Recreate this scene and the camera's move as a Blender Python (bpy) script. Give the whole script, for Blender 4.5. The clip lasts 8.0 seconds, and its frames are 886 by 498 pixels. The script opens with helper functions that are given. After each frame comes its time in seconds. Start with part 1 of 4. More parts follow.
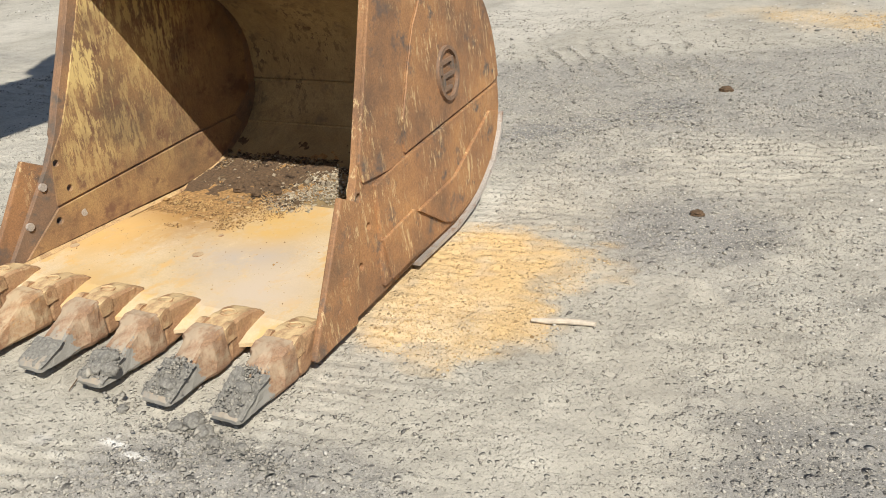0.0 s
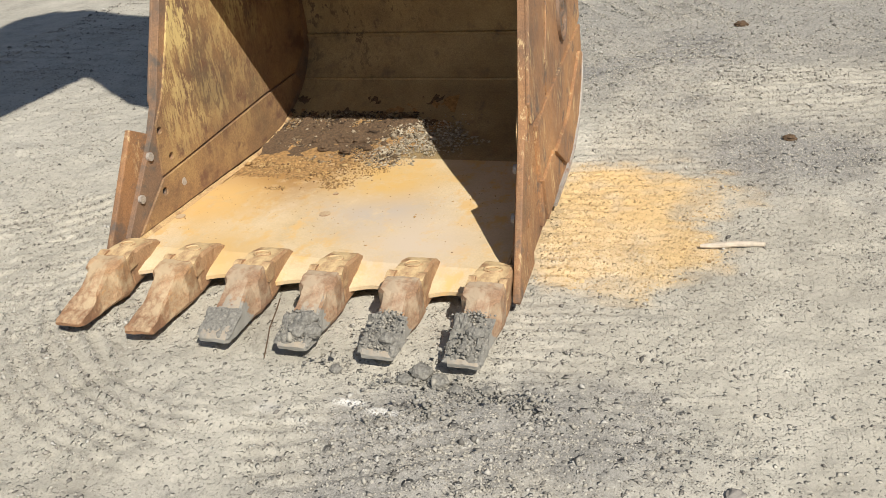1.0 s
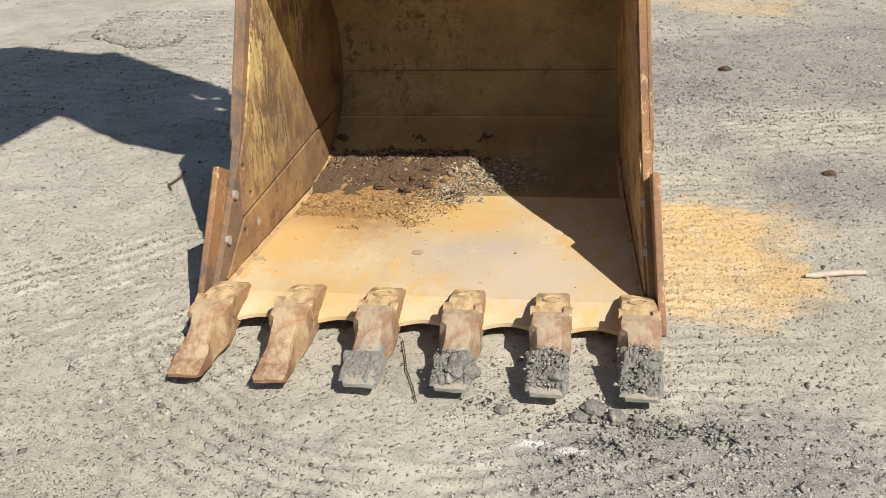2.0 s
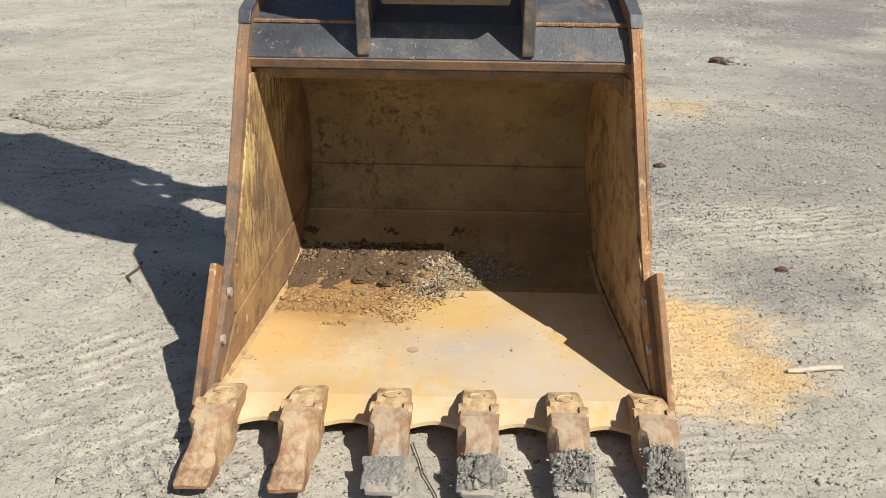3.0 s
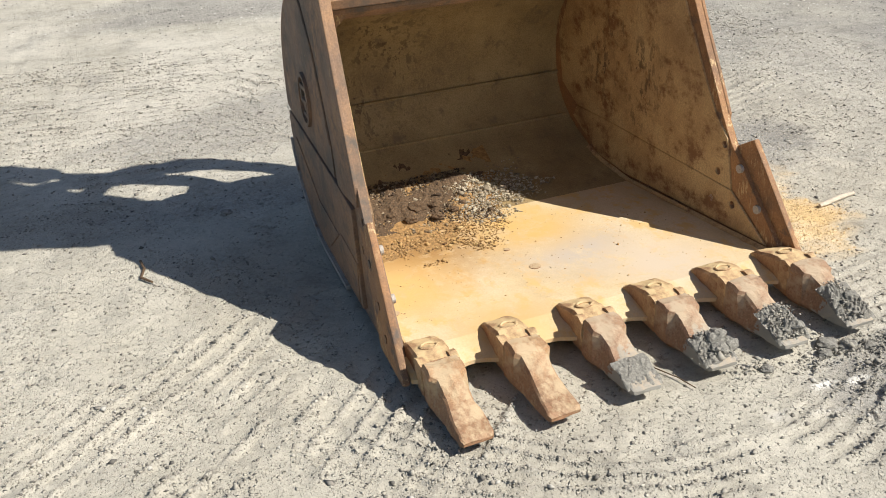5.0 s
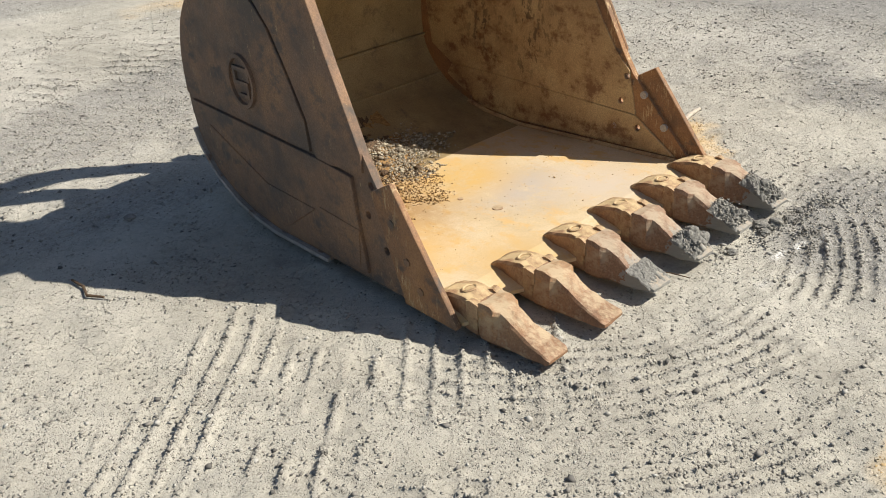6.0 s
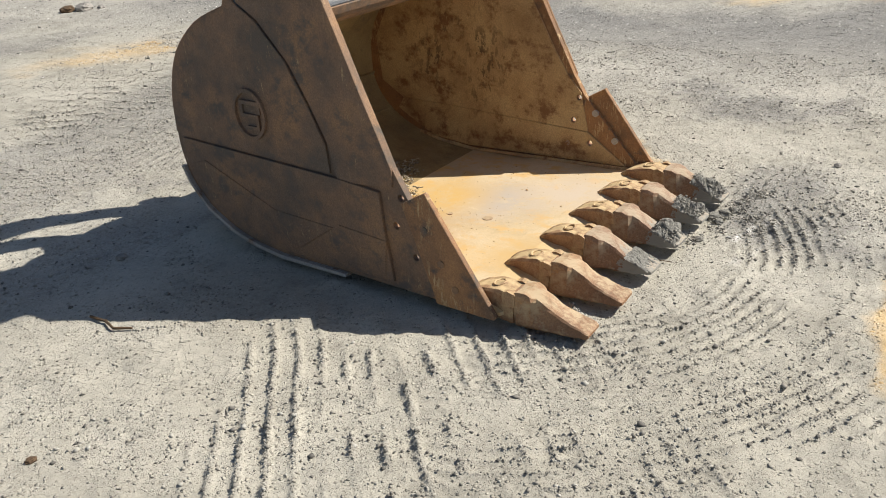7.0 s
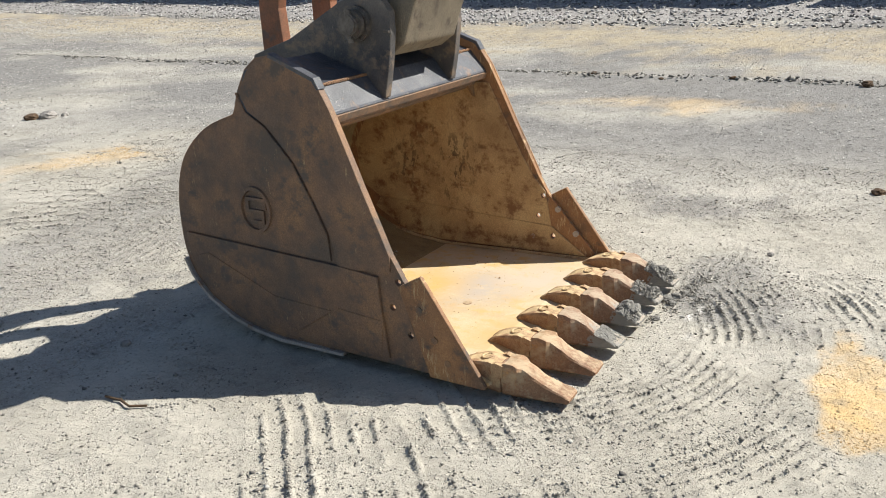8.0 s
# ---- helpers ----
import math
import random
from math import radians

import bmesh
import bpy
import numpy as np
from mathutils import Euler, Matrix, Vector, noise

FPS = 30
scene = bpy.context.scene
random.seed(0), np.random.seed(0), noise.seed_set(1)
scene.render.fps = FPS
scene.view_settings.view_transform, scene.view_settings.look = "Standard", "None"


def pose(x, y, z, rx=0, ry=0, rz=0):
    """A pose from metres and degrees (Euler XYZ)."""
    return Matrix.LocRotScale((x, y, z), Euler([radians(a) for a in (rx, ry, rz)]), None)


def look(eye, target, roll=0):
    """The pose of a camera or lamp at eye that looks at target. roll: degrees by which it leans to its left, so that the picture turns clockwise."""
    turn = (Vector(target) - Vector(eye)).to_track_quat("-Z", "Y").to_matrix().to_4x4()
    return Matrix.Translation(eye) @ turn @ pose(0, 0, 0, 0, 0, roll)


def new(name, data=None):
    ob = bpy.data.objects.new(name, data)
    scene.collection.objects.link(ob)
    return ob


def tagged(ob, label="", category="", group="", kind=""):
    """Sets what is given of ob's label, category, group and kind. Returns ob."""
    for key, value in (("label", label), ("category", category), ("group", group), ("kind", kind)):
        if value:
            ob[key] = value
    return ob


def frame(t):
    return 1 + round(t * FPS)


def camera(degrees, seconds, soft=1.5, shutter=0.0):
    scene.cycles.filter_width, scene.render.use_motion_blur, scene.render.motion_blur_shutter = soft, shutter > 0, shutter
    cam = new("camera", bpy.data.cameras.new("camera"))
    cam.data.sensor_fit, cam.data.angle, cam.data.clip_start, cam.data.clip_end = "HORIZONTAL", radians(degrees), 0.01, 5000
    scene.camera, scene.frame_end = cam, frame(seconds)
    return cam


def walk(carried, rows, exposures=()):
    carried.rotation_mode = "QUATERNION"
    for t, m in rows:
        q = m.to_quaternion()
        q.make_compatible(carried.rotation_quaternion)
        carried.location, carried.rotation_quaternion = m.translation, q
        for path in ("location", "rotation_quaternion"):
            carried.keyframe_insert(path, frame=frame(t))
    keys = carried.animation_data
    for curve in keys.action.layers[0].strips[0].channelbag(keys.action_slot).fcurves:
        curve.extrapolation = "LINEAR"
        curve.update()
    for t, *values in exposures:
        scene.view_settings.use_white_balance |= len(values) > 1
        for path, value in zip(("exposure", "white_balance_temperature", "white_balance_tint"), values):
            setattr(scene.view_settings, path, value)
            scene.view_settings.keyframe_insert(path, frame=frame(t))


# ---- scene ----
# The origin lies on the ground under the middle of the tooth tips; y runs into the bucket, x along its lip.
cam = camera(53.5, 8.0, soft=0.6)
PATH = [
    (0, (2.273, -1.529, 1.478), (1.404, 0.065, 0.639), -5.1),
    (0.5, (1.820, -1.741, 1.478), (1.100, -0.108, 0.575), -5.4),
    (1, (1.373, -1.931, 1.498), (0.765, -0.272, 0.563), -6.1),
    (1.5, (0.891, -2.002, 1.510), (0.381, -0.303, 0.589), -6.6),
    (1.7, (0.718, -2.062, 1.496), (0.293, -0.318, 0.613), -4.9),
    (2.8, (0.196, -2.094, 1.527), (0.076, -0.281, 0.693), 0.1),
    (3, (0.114, -2.088, 1.558), (0.052, -0.216, 0.858), 0.6),
    (3.5, (-0.177, -2.161, 1.582), (-0.106, -0.237, 1.039), -0.2),
    (4, (-0.466, -2.152, 1.569), (-0.214, -0.255, 0.988), 0.4),
    (4.5, (-0.909, -1.974, 1.557), (-0.441, -0.199, 0.761), -3.6),
    (4.7, (-1.091, -1.925, 1.568), (-0.593, -0.170, 0.749), -4.1),
    (5.8, (-2.183, -1.535, 1.600), (-1.110, -0.146, 0.640), -4.3),
    (6, (-2.359, -1.450, 1.624), (-1.198, -0.124, 0.680), -4.9),
    (6.5, (-2.818, -1.299, 1.626), (-1.573, -0.054, 0.679), -5.3),
    (7, (-3.074, -1.178, 1.645), (-1.626, -0.098, 0.788), -4.1),
    (7.5, (-3.443, -1.200, 1.715), (-1.869, -0.204, 0.988), -3.3),
    (8, (-3.533, -1.218, 1.729), (-1.923, -0.221, 1.083), -2.9),
]
EXPOSURES = [(0, 0.24, 6500, 10), (1.5, 0.20, 6550, 10), (3.0, 0.23, 6500, 10), (3.5, 0.36, 6400, 10), (4.5, 0.46, 6450, 10), (6.5, 0.28, 6450, 10), (7.0, 0.29, 6450, 10), (8.0, 0.50, 6300, 10)]
walk(cam, [(t, look(eye, target, roll)) for t, eye, target, roll in PATH], EXPOSURES)

# ---- light ----
SUN = Vector((0.665, -0.66, 1.0)).normalized()
sun = new("sun", bpy.data.lights.new("sun", "SUN"))
sun.data.energy, sun.data.angle, sun.data.color = 5.0, radians(0.5), (1.0, 0.95, 0.85)
sun.matrix_world = look(SUN * 30, (0, 0, 0))
world = bpy.data.worlds.new("sky")
scene.world = world
world.use_nodes = True
sky = world.node_tree.nodes.new("ShaderNodeTexSky")
sky.sky_type, sky.sun_disc = "NISHITA", False
sky.sun_elevation, sky.sun_rotation = math.asin(SUN.z), math.atan2(SUN.x, SUN.y)
world.node_tree.links.new(sky.outputs[0], world.node_tree.nodes["Background"].inputs[0])
world.node_tree.nodes["Background"].inputs[1].default_value = 0.068


# ---- materials ----
def node_material(name):
    m = bpy.data.materials.new(name)
    m.use_nodes = True
    t = m.node_tree
    return m, t, t.nodes["Principled BSDF"]


def link(t, a, b):
    t.links.new(a, b)


def coords(t, stretch=(1, 1, 1), source="Object"):
    c = t.nodes.new("ShaderNodeTexCoord")
    m = t.nodes.new("ShaderNodeMapping")
    m.inputs["Scale"].default_value = stretch
    link(t, c.outputs[source], m.inputs[0])
    return m.outputs[0]


def noise_node(t, vec, scale, detail=6, rough=0.6):
    n = t.nodes.new("ShaderNodeTexNoise")
    n.inputs["Scale"].default_value, n.inputs["Detail"].default_value, n.inputs["Roughness"].default_value = scale, detail, rough
    link(t, vec, n.inputs["Vector"])
    return n.outputs["Fac"]


def ramp(t, fac, stops):
    r = t.nodes.new("ShaderNodeValToRGB")
    e = r.color_ramp.elements
    while len(e) < len(stops):
        e.new(0.5)
    for k, (pos, col) in zip(e, stops):
        k.position = pos
        k.color = (*col, 1) if isinstance(col, tuple) else (col, col, col, 1)
    link(t, fac, r.inputs[0])
    return r.outputs[0]


def mix(t, fac, a, b, mode="MIX"):
    n = t.nodes.new("ShaderNodeMix")
    n.data_type, n.blend_type = "RGBA", mode
    for sock, v in ((n.inputs[0], fac), (n.inputs[6], a), (n.inputs[7], b)):
        if isinstance(v, tuple):
            sock.default_value = (*v, 1)
        elif isinstance(v, (int, float)):
            sock.default_value = v if sock == n.inputs[0] else (v, v, v, 1)
        else:
            link(t, v, sock)
    return n.outputs[2]


def bump(t, bsdf, height, strength, distance):
    b = t.nodes.new("ShaderNodeBump")
    b.inputs["Strength"].default_value, b.inputs["Distance"].default_value = strength, distance
    link(t, height, b.inputs["Height"])
    link(t, b.outputs[0], bsdf.inputs["Normal"])


def worn_steel(name, colours, patch, patch_amount, streak=None, streak_amount=0.6, stretch=(1, 1, 0.22), rough=(0.55, 0.85), metal=0.0, grain=150, fine_mix=0.5, splash=None, dust=None, grey_to=None, stains=(), scraped=None, relief=1.0):
    """Weathered plate: two-scale blotches of colours, patches of another colour, long streaks, pitted relief."""
    m, t, b = node_material(name)
    v = coords(t)
    big = noise_node(t, v, 3.2, 8, 0.65)
    base = ramp(t, big, [(0.32 + 0.36 * i / max(1, len(colours) - 1), c) for i, c in enumerate(colours)])
    fine = noise_node(t, v, grain, 4, 0.7)
    base = mix(t, fine_mix, base, mix(t, 1.0, base, ramp(t, fine, [(0.3, 0.45), (0.7, 1.5)]), "MULTIPLY"))
    mid = noise_node(t, coords(t, (1.3, 0.9, 1.1)), 9, 7, 0.7)
    base = mix(t, ramp(t, mid, [(patch_amount - 0.05, 0.0), (patch_amount + 0.07, 1.0)]), base, patch)
    if streak:
        s = noise_node(t, coords(t, stretch), 44, 8, 0.82)
        where = ramp(t, noise_node(t, v, 2.9, 5, 0.65), [(0.44, 0.0), (0.58, 1.0)])
        if scraped:
            # the paint was scraped most round one spot
            dist = t.nodes.new("ShaderNodeVectorMath")
            dist.operation = "DISTANCE"
            dist.inputs[1].default_value = scraped[:3]
            link(t, v, dist.inputs[0])
            spot = ramp(t, dist.outputs["Value"], [(scraped[3] * 0.45, 1.0), (scraped[3], 0.0)])
            where = mix(t, 1.0, mix(t, 0.35, where, 1.0), spot, "MULTIPLY")
            s = mix(t, 1.0, s, ramp(t, noise_node(t, v, 6.0, 6, 0.7), [(0.3, 0.86), (0.7, 1.16)]), "MULTIPLY")
        f = mix(t, 1.0, ramp(t, s, [(streak_amount, 0.0), (streak_amount + 0.035, 1.0)]), where, "MULTIPLY")
        base = mix(t, f, base, streak)
    for spot, reach, colour in stains:
        dist = t.nodes.new("ShaderNodeVectorMath")
        dist.operation = "DISTANCE"
        dist.inputs[1].default_value = spot
        link(t, v, dist.inputs[0])
        soft = ramp(t, dist.outputs["Value"], [(reach * 0.2, 1.0), (reach, 0.0)])
        ragged = mix(t, 1.0, soft, ramp(t, noise_node(t, v, 8, 8, 0.75), [(0.30, 0.0), (0.50, 1.0)]), "MULTIPLY")
        base = mix(t, ragged, base, colour)
    if splash:
        # old mud splashes round one spot of the plate
        dist = t.nodes.new("ShaderNodeVectorMath")
        dist.operation = "DISTANCE"
        dist.inputs[1].default_value = splash[:3]
        link(t, v, dist.inputs[0])
        near = ramp(t, dist.outputs["Value"], [(splash[3] * 0.35, 1.0), (splash[3], 0.0)])
        spots = noise_node(t, coords(t, (1, 1, 0.6)), 34, 4, 0.65)
        where = noise_node(t, v, 5.5, 4, 0.6)
        near = mix(t, 1.0, near, ramp(t, where, [(0.42, 0.15), (0.60, 1.0)]), "MULTIPLY")
        f = mix(t, 1.0, ramp(t, spots, [(0.535, 0.0), (0.57, 0.85)]), near, "MULTIPLY")
        base = mix(t, f, base, (0.085, 0.055, 0.035))
    if grey_to:
        sep = t.nodes.new("ShaderNodeSeparateXYZ")
        link(t, v, sep.inputs[0])
        m1 = t.nodes.new("ShaderNodeMath")
        m1.operation = "MULTIPLY_ADD"
        m1.inputs[1].default_value, m1.inputs[2].default_value = 0.30, grey_to - 0.15
        link(t, mid, m1.inputs[0])
        m2 = t.nodes.new("ShaderNodeMath")
        m2.operation = "LESS_THAN"
        link(t, sep.outputs["Y"], m2.inputs[0])
        link(t, m1.outputs[0], m2.inputs[1])
        base = mix(t, m2.outputs[0], base, (0.27, 0.258, 0.228))
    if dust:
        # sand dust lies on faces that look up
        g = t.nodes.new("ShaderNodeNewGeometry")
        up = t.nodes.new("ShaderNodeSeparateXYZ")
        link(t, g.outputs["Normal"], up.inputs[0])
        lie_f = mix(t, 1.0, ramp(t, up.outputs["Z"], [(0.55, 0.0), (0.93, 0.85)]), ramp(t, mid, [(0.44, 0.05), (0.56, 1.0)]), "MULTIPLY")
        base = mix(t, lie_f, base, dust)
    link(t, base, b.inputs["Base Color"])
    link(t, ramp(t, mid, [(0.3, rough[0]), (0.7, rough[1])]), b.inputs["Roughness"])
    b.inputs["Metallic"].default_value = metal
    h = mix(t, 0.6, fine, noise_node(t, v, 22, 6, 0.7))
    bump(t, b, h, 0.5, 0.006 * relief * (0.3 + 1.4 * fine_mix))
    return m


def plain(name, colour, rough=0.6, metal=0.0, spread=0.25, grain=30, coat=0.0, relief=0.002):
    m, t, b = node_material(name)
    v = coords(t)
    n = noise_node(t, v, grain, 6, 0.65)
    link(t, mix(t, 1.0, colour, ramp(t, n, [(0.3, 1 - spread), (0.7, 1 + spread)]), "MULTIPLY"), b.inputs["Base Color"])
    b.inputs["Roughness"].default_value, b.inputs["Metallic"].default_value = rough, metal
    b.inputs["Coat Weight"].default_value = coat
    if relief:
        bump(t, b, n, 0.4, relief)
    return m


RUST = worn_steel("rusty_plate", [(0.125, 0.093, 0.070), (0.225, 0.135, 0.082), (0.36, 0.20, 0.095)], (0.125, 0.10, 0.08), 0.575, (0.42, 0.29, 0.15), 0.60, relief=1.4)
# scraped copy of RUST, brighter and more orange: sunlight put into the colour
RUST_LIT = worn_steel("rusty_plate_scraped_sunlit", [(0.14, 0.085, 0.053), (0.30, 0.155, 0.072), (0.43, 0.225, 0.092)], (0.12, 0.092, 0.074), 0.60, (0.56, 0.40, 0.21), 0.545, relief=1.8)
RUST_INSIDE = worn_steel("rust_inside", [(0.15, 0.098, 0.058), (0.265, 0.155, 0.075), (0.40, 0.255, 0.11)], (0.16, 0.085, 0.05), 0.56, (0.60, 0.45, 0.19), 0.50, splash=(0.675, 1.50, 0.50, 0.42), scraped=(-0.70, 1.12, 0.86, 0.72))
SANDY_INSIDE = worn_steel("sandy_inside", [(0.33, 0.205, 0.098), (0.47, 0.315, 0.155), (0.56, 0.405, 0.21)], (0.22, 0.115, 0.055), 0.565, (0.52, 0.39, 0.2), 0.61, splash=(0.675, 1.42, 0.56, 0.40))
BACK_INSIDE = worn_steel("dusty_back", [(0.215, 0.15, 0.074), (0.31, 0.225, 0.108), (0.39, 0.29, 0.145)], (0.20, 0.145, 0.085), 0.60, (0.45, 0.34, 0.18), 0.64, (0.3, 1, 1), splash=(-0.45, 1.95, 0.66, 0.58))
FLOOR_SAND = worn_steel("sanded_floor", [(0.50, 0.375, 0.215), (0.59, 0.455, 0.275), (0.64, 0.515, 0.345)], (0.62, 0.41, 0.175), 0.55, (0.42, 0.30, 0.175), 0.62, (0.12, 1, 1), (0.75, 0.95), fine_mix=0.2, stains=(((-0.46, 1.16, 0.08), 0.50, (0.34, 0.19, 0.065)), ((-0.62, 0.85, 0.08), 0.34, (0.62, 0.40, 0.155)), ((0.12, 0.86, 0.08), 0.34, (0.47, 0.40, 0.33)), ((0.05, 1.12, 0.08), 0.30, (0.60, 0.39, 0.14)), ((-0.35, 0.45, 0.08), 0.24, (0.58, 0.39, 0.17)), ((0.35, 0.60, 0.08), 0.30, (0.56, 0.46, 0.35))))
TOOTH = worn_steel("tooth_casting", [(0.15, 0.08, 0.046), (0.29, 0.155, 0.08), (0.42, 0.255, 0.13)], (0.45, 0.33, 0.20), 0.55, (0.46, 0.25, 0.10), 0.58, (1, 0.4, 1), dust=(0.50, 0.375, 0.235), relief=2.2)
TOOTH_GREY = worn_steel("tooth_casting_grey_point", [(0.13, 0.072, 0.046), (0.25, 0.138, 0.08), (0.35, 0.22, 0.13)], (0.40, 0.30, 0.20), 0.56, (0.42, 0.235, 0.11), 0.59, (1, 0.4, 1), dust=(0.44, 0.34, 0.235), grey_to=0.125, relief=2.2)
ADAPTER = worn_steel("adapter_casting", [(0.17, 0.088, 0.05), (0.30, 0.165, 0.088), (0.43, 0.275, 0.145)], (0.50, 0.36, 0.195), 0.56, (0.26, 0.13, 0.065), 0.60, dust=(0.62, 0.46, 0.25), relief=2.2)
BEAM = worn_steel("beam_paint", [(0.036, 0.039, 0.048), (0.068, 0.072, 0.084), (0.14, 0.135, 0.135)], (0.20, 0.13, 0.09), 0.60, (0.28, 0.25, 0.22), 0.585, (1, 0.6, 1), rough=(0.32, 0.6))
EARS = worn_steel("ear_steel", [(0.05, 0.05, 0.054), (0.11, 0.10, 0.092), (0.22, 0.185, 0.15)], (0.26, 0.19, 0.13), 0.57, (0.32, 0.27, 0.2), 0.60, rough=(0.4, 0.7))
EDGE = worn_steel("worn_edge", [(0.30, 0.26, 0.22), (0.42, 0.38, 0.34), (0.5, 0.46, 0.42)], (0.26, 0.13, 0.06), 0.58, None, rough=(0.45, 0.75), metal=0.2)
STICK = worn_steel("stick_paint", [(0.15, 0.125, 0.09), (0.215, 0.18, 0.128), (0.275, 0.23, 0.165)], (0.115, 0.092, 0.072), 0.58, (0.36, 0.30, 0.21), 0.60)
ORANGE = worn_steel("orange_link", [(0.16, 0.085, 0.05), (0.30, 0.12, 0.06), (0.38, 0.16, 0.08)], (0.14, 0.10, 0.08), 0.58, None)
PIN = plain("pin_steel", (0.16, 0.14, 0.12), 0.5, 0.4, 0.4, 40)
DARK = plain("grease_dark", (0.03, 0.027, 0.025), 0.5)
SOIL = plain("damp_soil", (0.10, 0.062, 0.034), 0.95, 0, 0.6, 120, relief=0.01)
GREY_SOIL = plain("caked_grey_soil", (0.205, 0.195, 0.172), 0.97, 0, 0.45, 110, relief=0.012)
STONE = plain("gravel_stone", (0.26, 0.24, 0.215), 0.9, 0, 0.5, 6)
WOOD = plain("bleached_wood", (0.52, 0.45, 0.36), 0.8, 0, 0.2, 50)


# ---- building helpers ----
def part(name, bm, material, parent=None, label="", smooth=False):
    me = bpy.data.meshes.new(name)
    bmesh.ops.recalc_face_normals(bm, faces=bm.faces)
    bm.to_mesh(me)
    bm.free()
    if smooth:
        for p in me.polygons:
            p.use_smooth = True
    me.materials.append(material)
    ob = new(name, me)
    ob.parent = parent
    return tagged(ob, label)


def thing(name, at, label, category, group="", kind="", rz=0.0):
    ob = new(name)
    ob.matrix_world = pose(*at, 0, 0, rz)
    return tagged(ob, label, category, group, kind)


def bevelled(bm, width, segments=1):
    if width:
        bmesh.ops.bevel(bm, geom=[e for e in bm.edges], offset=width, segments=segments, profile=0.6, affect="EDGES", clamp_overlap=True)
    return bm


def prism(outline, x0, x1, bevel=0.0, taper=None, bm=None, holes=()):
    """A plate with the given outline in (y, z), from x0 to x1. taper(y): shift of x."""
    own = bm is None
    bm = bm or bmesh.new()
    if holes:
        loops = [outline] + [[(y + r * math.cos(k * math.pi / 6), z + r * math.sin(k * math.pi / 6)) for k in range(12)] for y, z, r in holes]
        edges = []
        for loop in loops:
            vs = [bm.verts.new((x0 + (taper(y, z) if taper else 0), y, z)) for y, z in loop]
            edges += [bm.edges.new((vs[k], vs[(k + 1) % len(vs)])) for k in range(len(vs))]
        bmesh.ops.triangle_fill(bm, edges=edges, use_beauty=True)
        grown = bmesh.ops.extrude_face_region(bm, geom=bm.faces[:] + bm.edges[:] + bm.verts[:], use_keep_orig=True)
        bmesh.ops.translate(bm, vec=(x1 - x0, 0, 0), verts=[g for g in grown["geom"] if isinstance(g, bmesh.types.BMVert)])
        bmesh.ops.recalc_face_normals(bm, faces=bm.faces)
        sharp = [e for e in bm.edges if len(e.link_faces) == 2 and e.calc_face_angle(0) > 1.2]
        bmesh.ops.bevel(bm, geom=sharp, offset=min(bevel, 0.003), segments=1, affect="EDGES", clamp_overlap=True)
        return bm
    rings = []
    for x in (x0, x1):
        rings.append([bm.verts.new((x + (taper(y, z) if taper else 0), y, z)) for y, z in outline])
    bm.faces.new(rings[0])
    bm.faces.new(rings[1][::-1])
    n = len(outline)
    for i in range(n):
        bm.faces.new((rings[0][i], rings[0][(i + 1) % n], rings[1][(i + 1) % n], rings[1][i]))
    bmesh.ops.recalc_face_normals(bm, faces=bm.faces)
    if own and bevel:
        sharp = [e for e in bm.edges if len(e.link_faces) == 2 and e.calc_face_angle(0) > 0.6]
        bmesh.ops.bevel(bm, geom=sharp, offset=bevel, segments=2, profile=0.6, affect="EDGES", clamp_overlap=True)
    return bm


def box(x0, x1, y0, y1, z0, z1, bevel=0.0, bm=None):
    own = bm is None
    bm = bm or bmesh.new()
    made = bmesh.ops.create_cube(bm, size=1.0, matrix=Matrix.Translation(((x0 + x1) / 2, (y0 + y1) / 2, (z0 + z1) / 2)) @ Matrix.Diagonal((x1 - x0, y1 - y0, z1 - z0, 1)))
    if own and bevel:
        bevelled(bm, bevel)
    return bm


def rod(p, q, r0, r1=None, sides=16, bm=None, bevel=0.0):
    own = bm is None
    bm = bm or bmesh.new()
    p, q = Vector(p), Vector(q)
    d = q - p
    m = Matrix.Translation((p + q) / 2) @ d.to_track_quat("Z", "Y").to_matrix().to_4x4()
    bmesh.ops.create_cone(bm, cap_ends=True, segments=sides, radius1=r0, radius2=r0 if r1 is None else r1, depth=d.length, matrix=m)
    if own and bevel:
        sharp = [e for e in bm.edges if e.calc_face_angle(0) > 0.9]
        bmesh.ops.bevel(bm, geom=sharp, offset=bevel, segments=2, affect="EDGES", clamp_overlap=True)
    return bm


def roughen(bm, size, amount, seed=0.0):
    for v in bm.verts:
        v.co += noise.noise_vector(v.co * size + Vector((seed, seed * 1.7, seed * 0.3))) * amount
    return bm


LATTICE = {}


def value_noise(x, y, size, seed):
    """Smooth noise in -1..1 with features of the given size, for arrays."""
    if seed not in LATTICE:
        LATTICE[seed] = np.random.RandomState(seed).uniform(-1, 1, (257, 257))
    g = LATTICE[seed]
    u, v = x / size + 31.7 * seed, y / size + 17.3 * seed
    i, j = np.floor(u).astype(int), np.floor(v).astype(int)
    a, b = u - i, v - j
    a, b = a * a * (3 - 2 * a), b * b * (3 - 2 * b)
    i0, j0, i1, j1 = i % 257, j % 257, (i + 1) % 257, (j + 1) % 257
    return (g[i0, j0] * (1 - a) + g[i1, j0] * a) * (1 - b) + (g[i0, j1] * (1 - a) + g[i1, j1] * a) * b


def fractal(x, y, size, octaves, seed):
    return sum(value_noise(x, y, size / 2 ** k, seed + k) * 0.55 ** k for k in range(octaves))


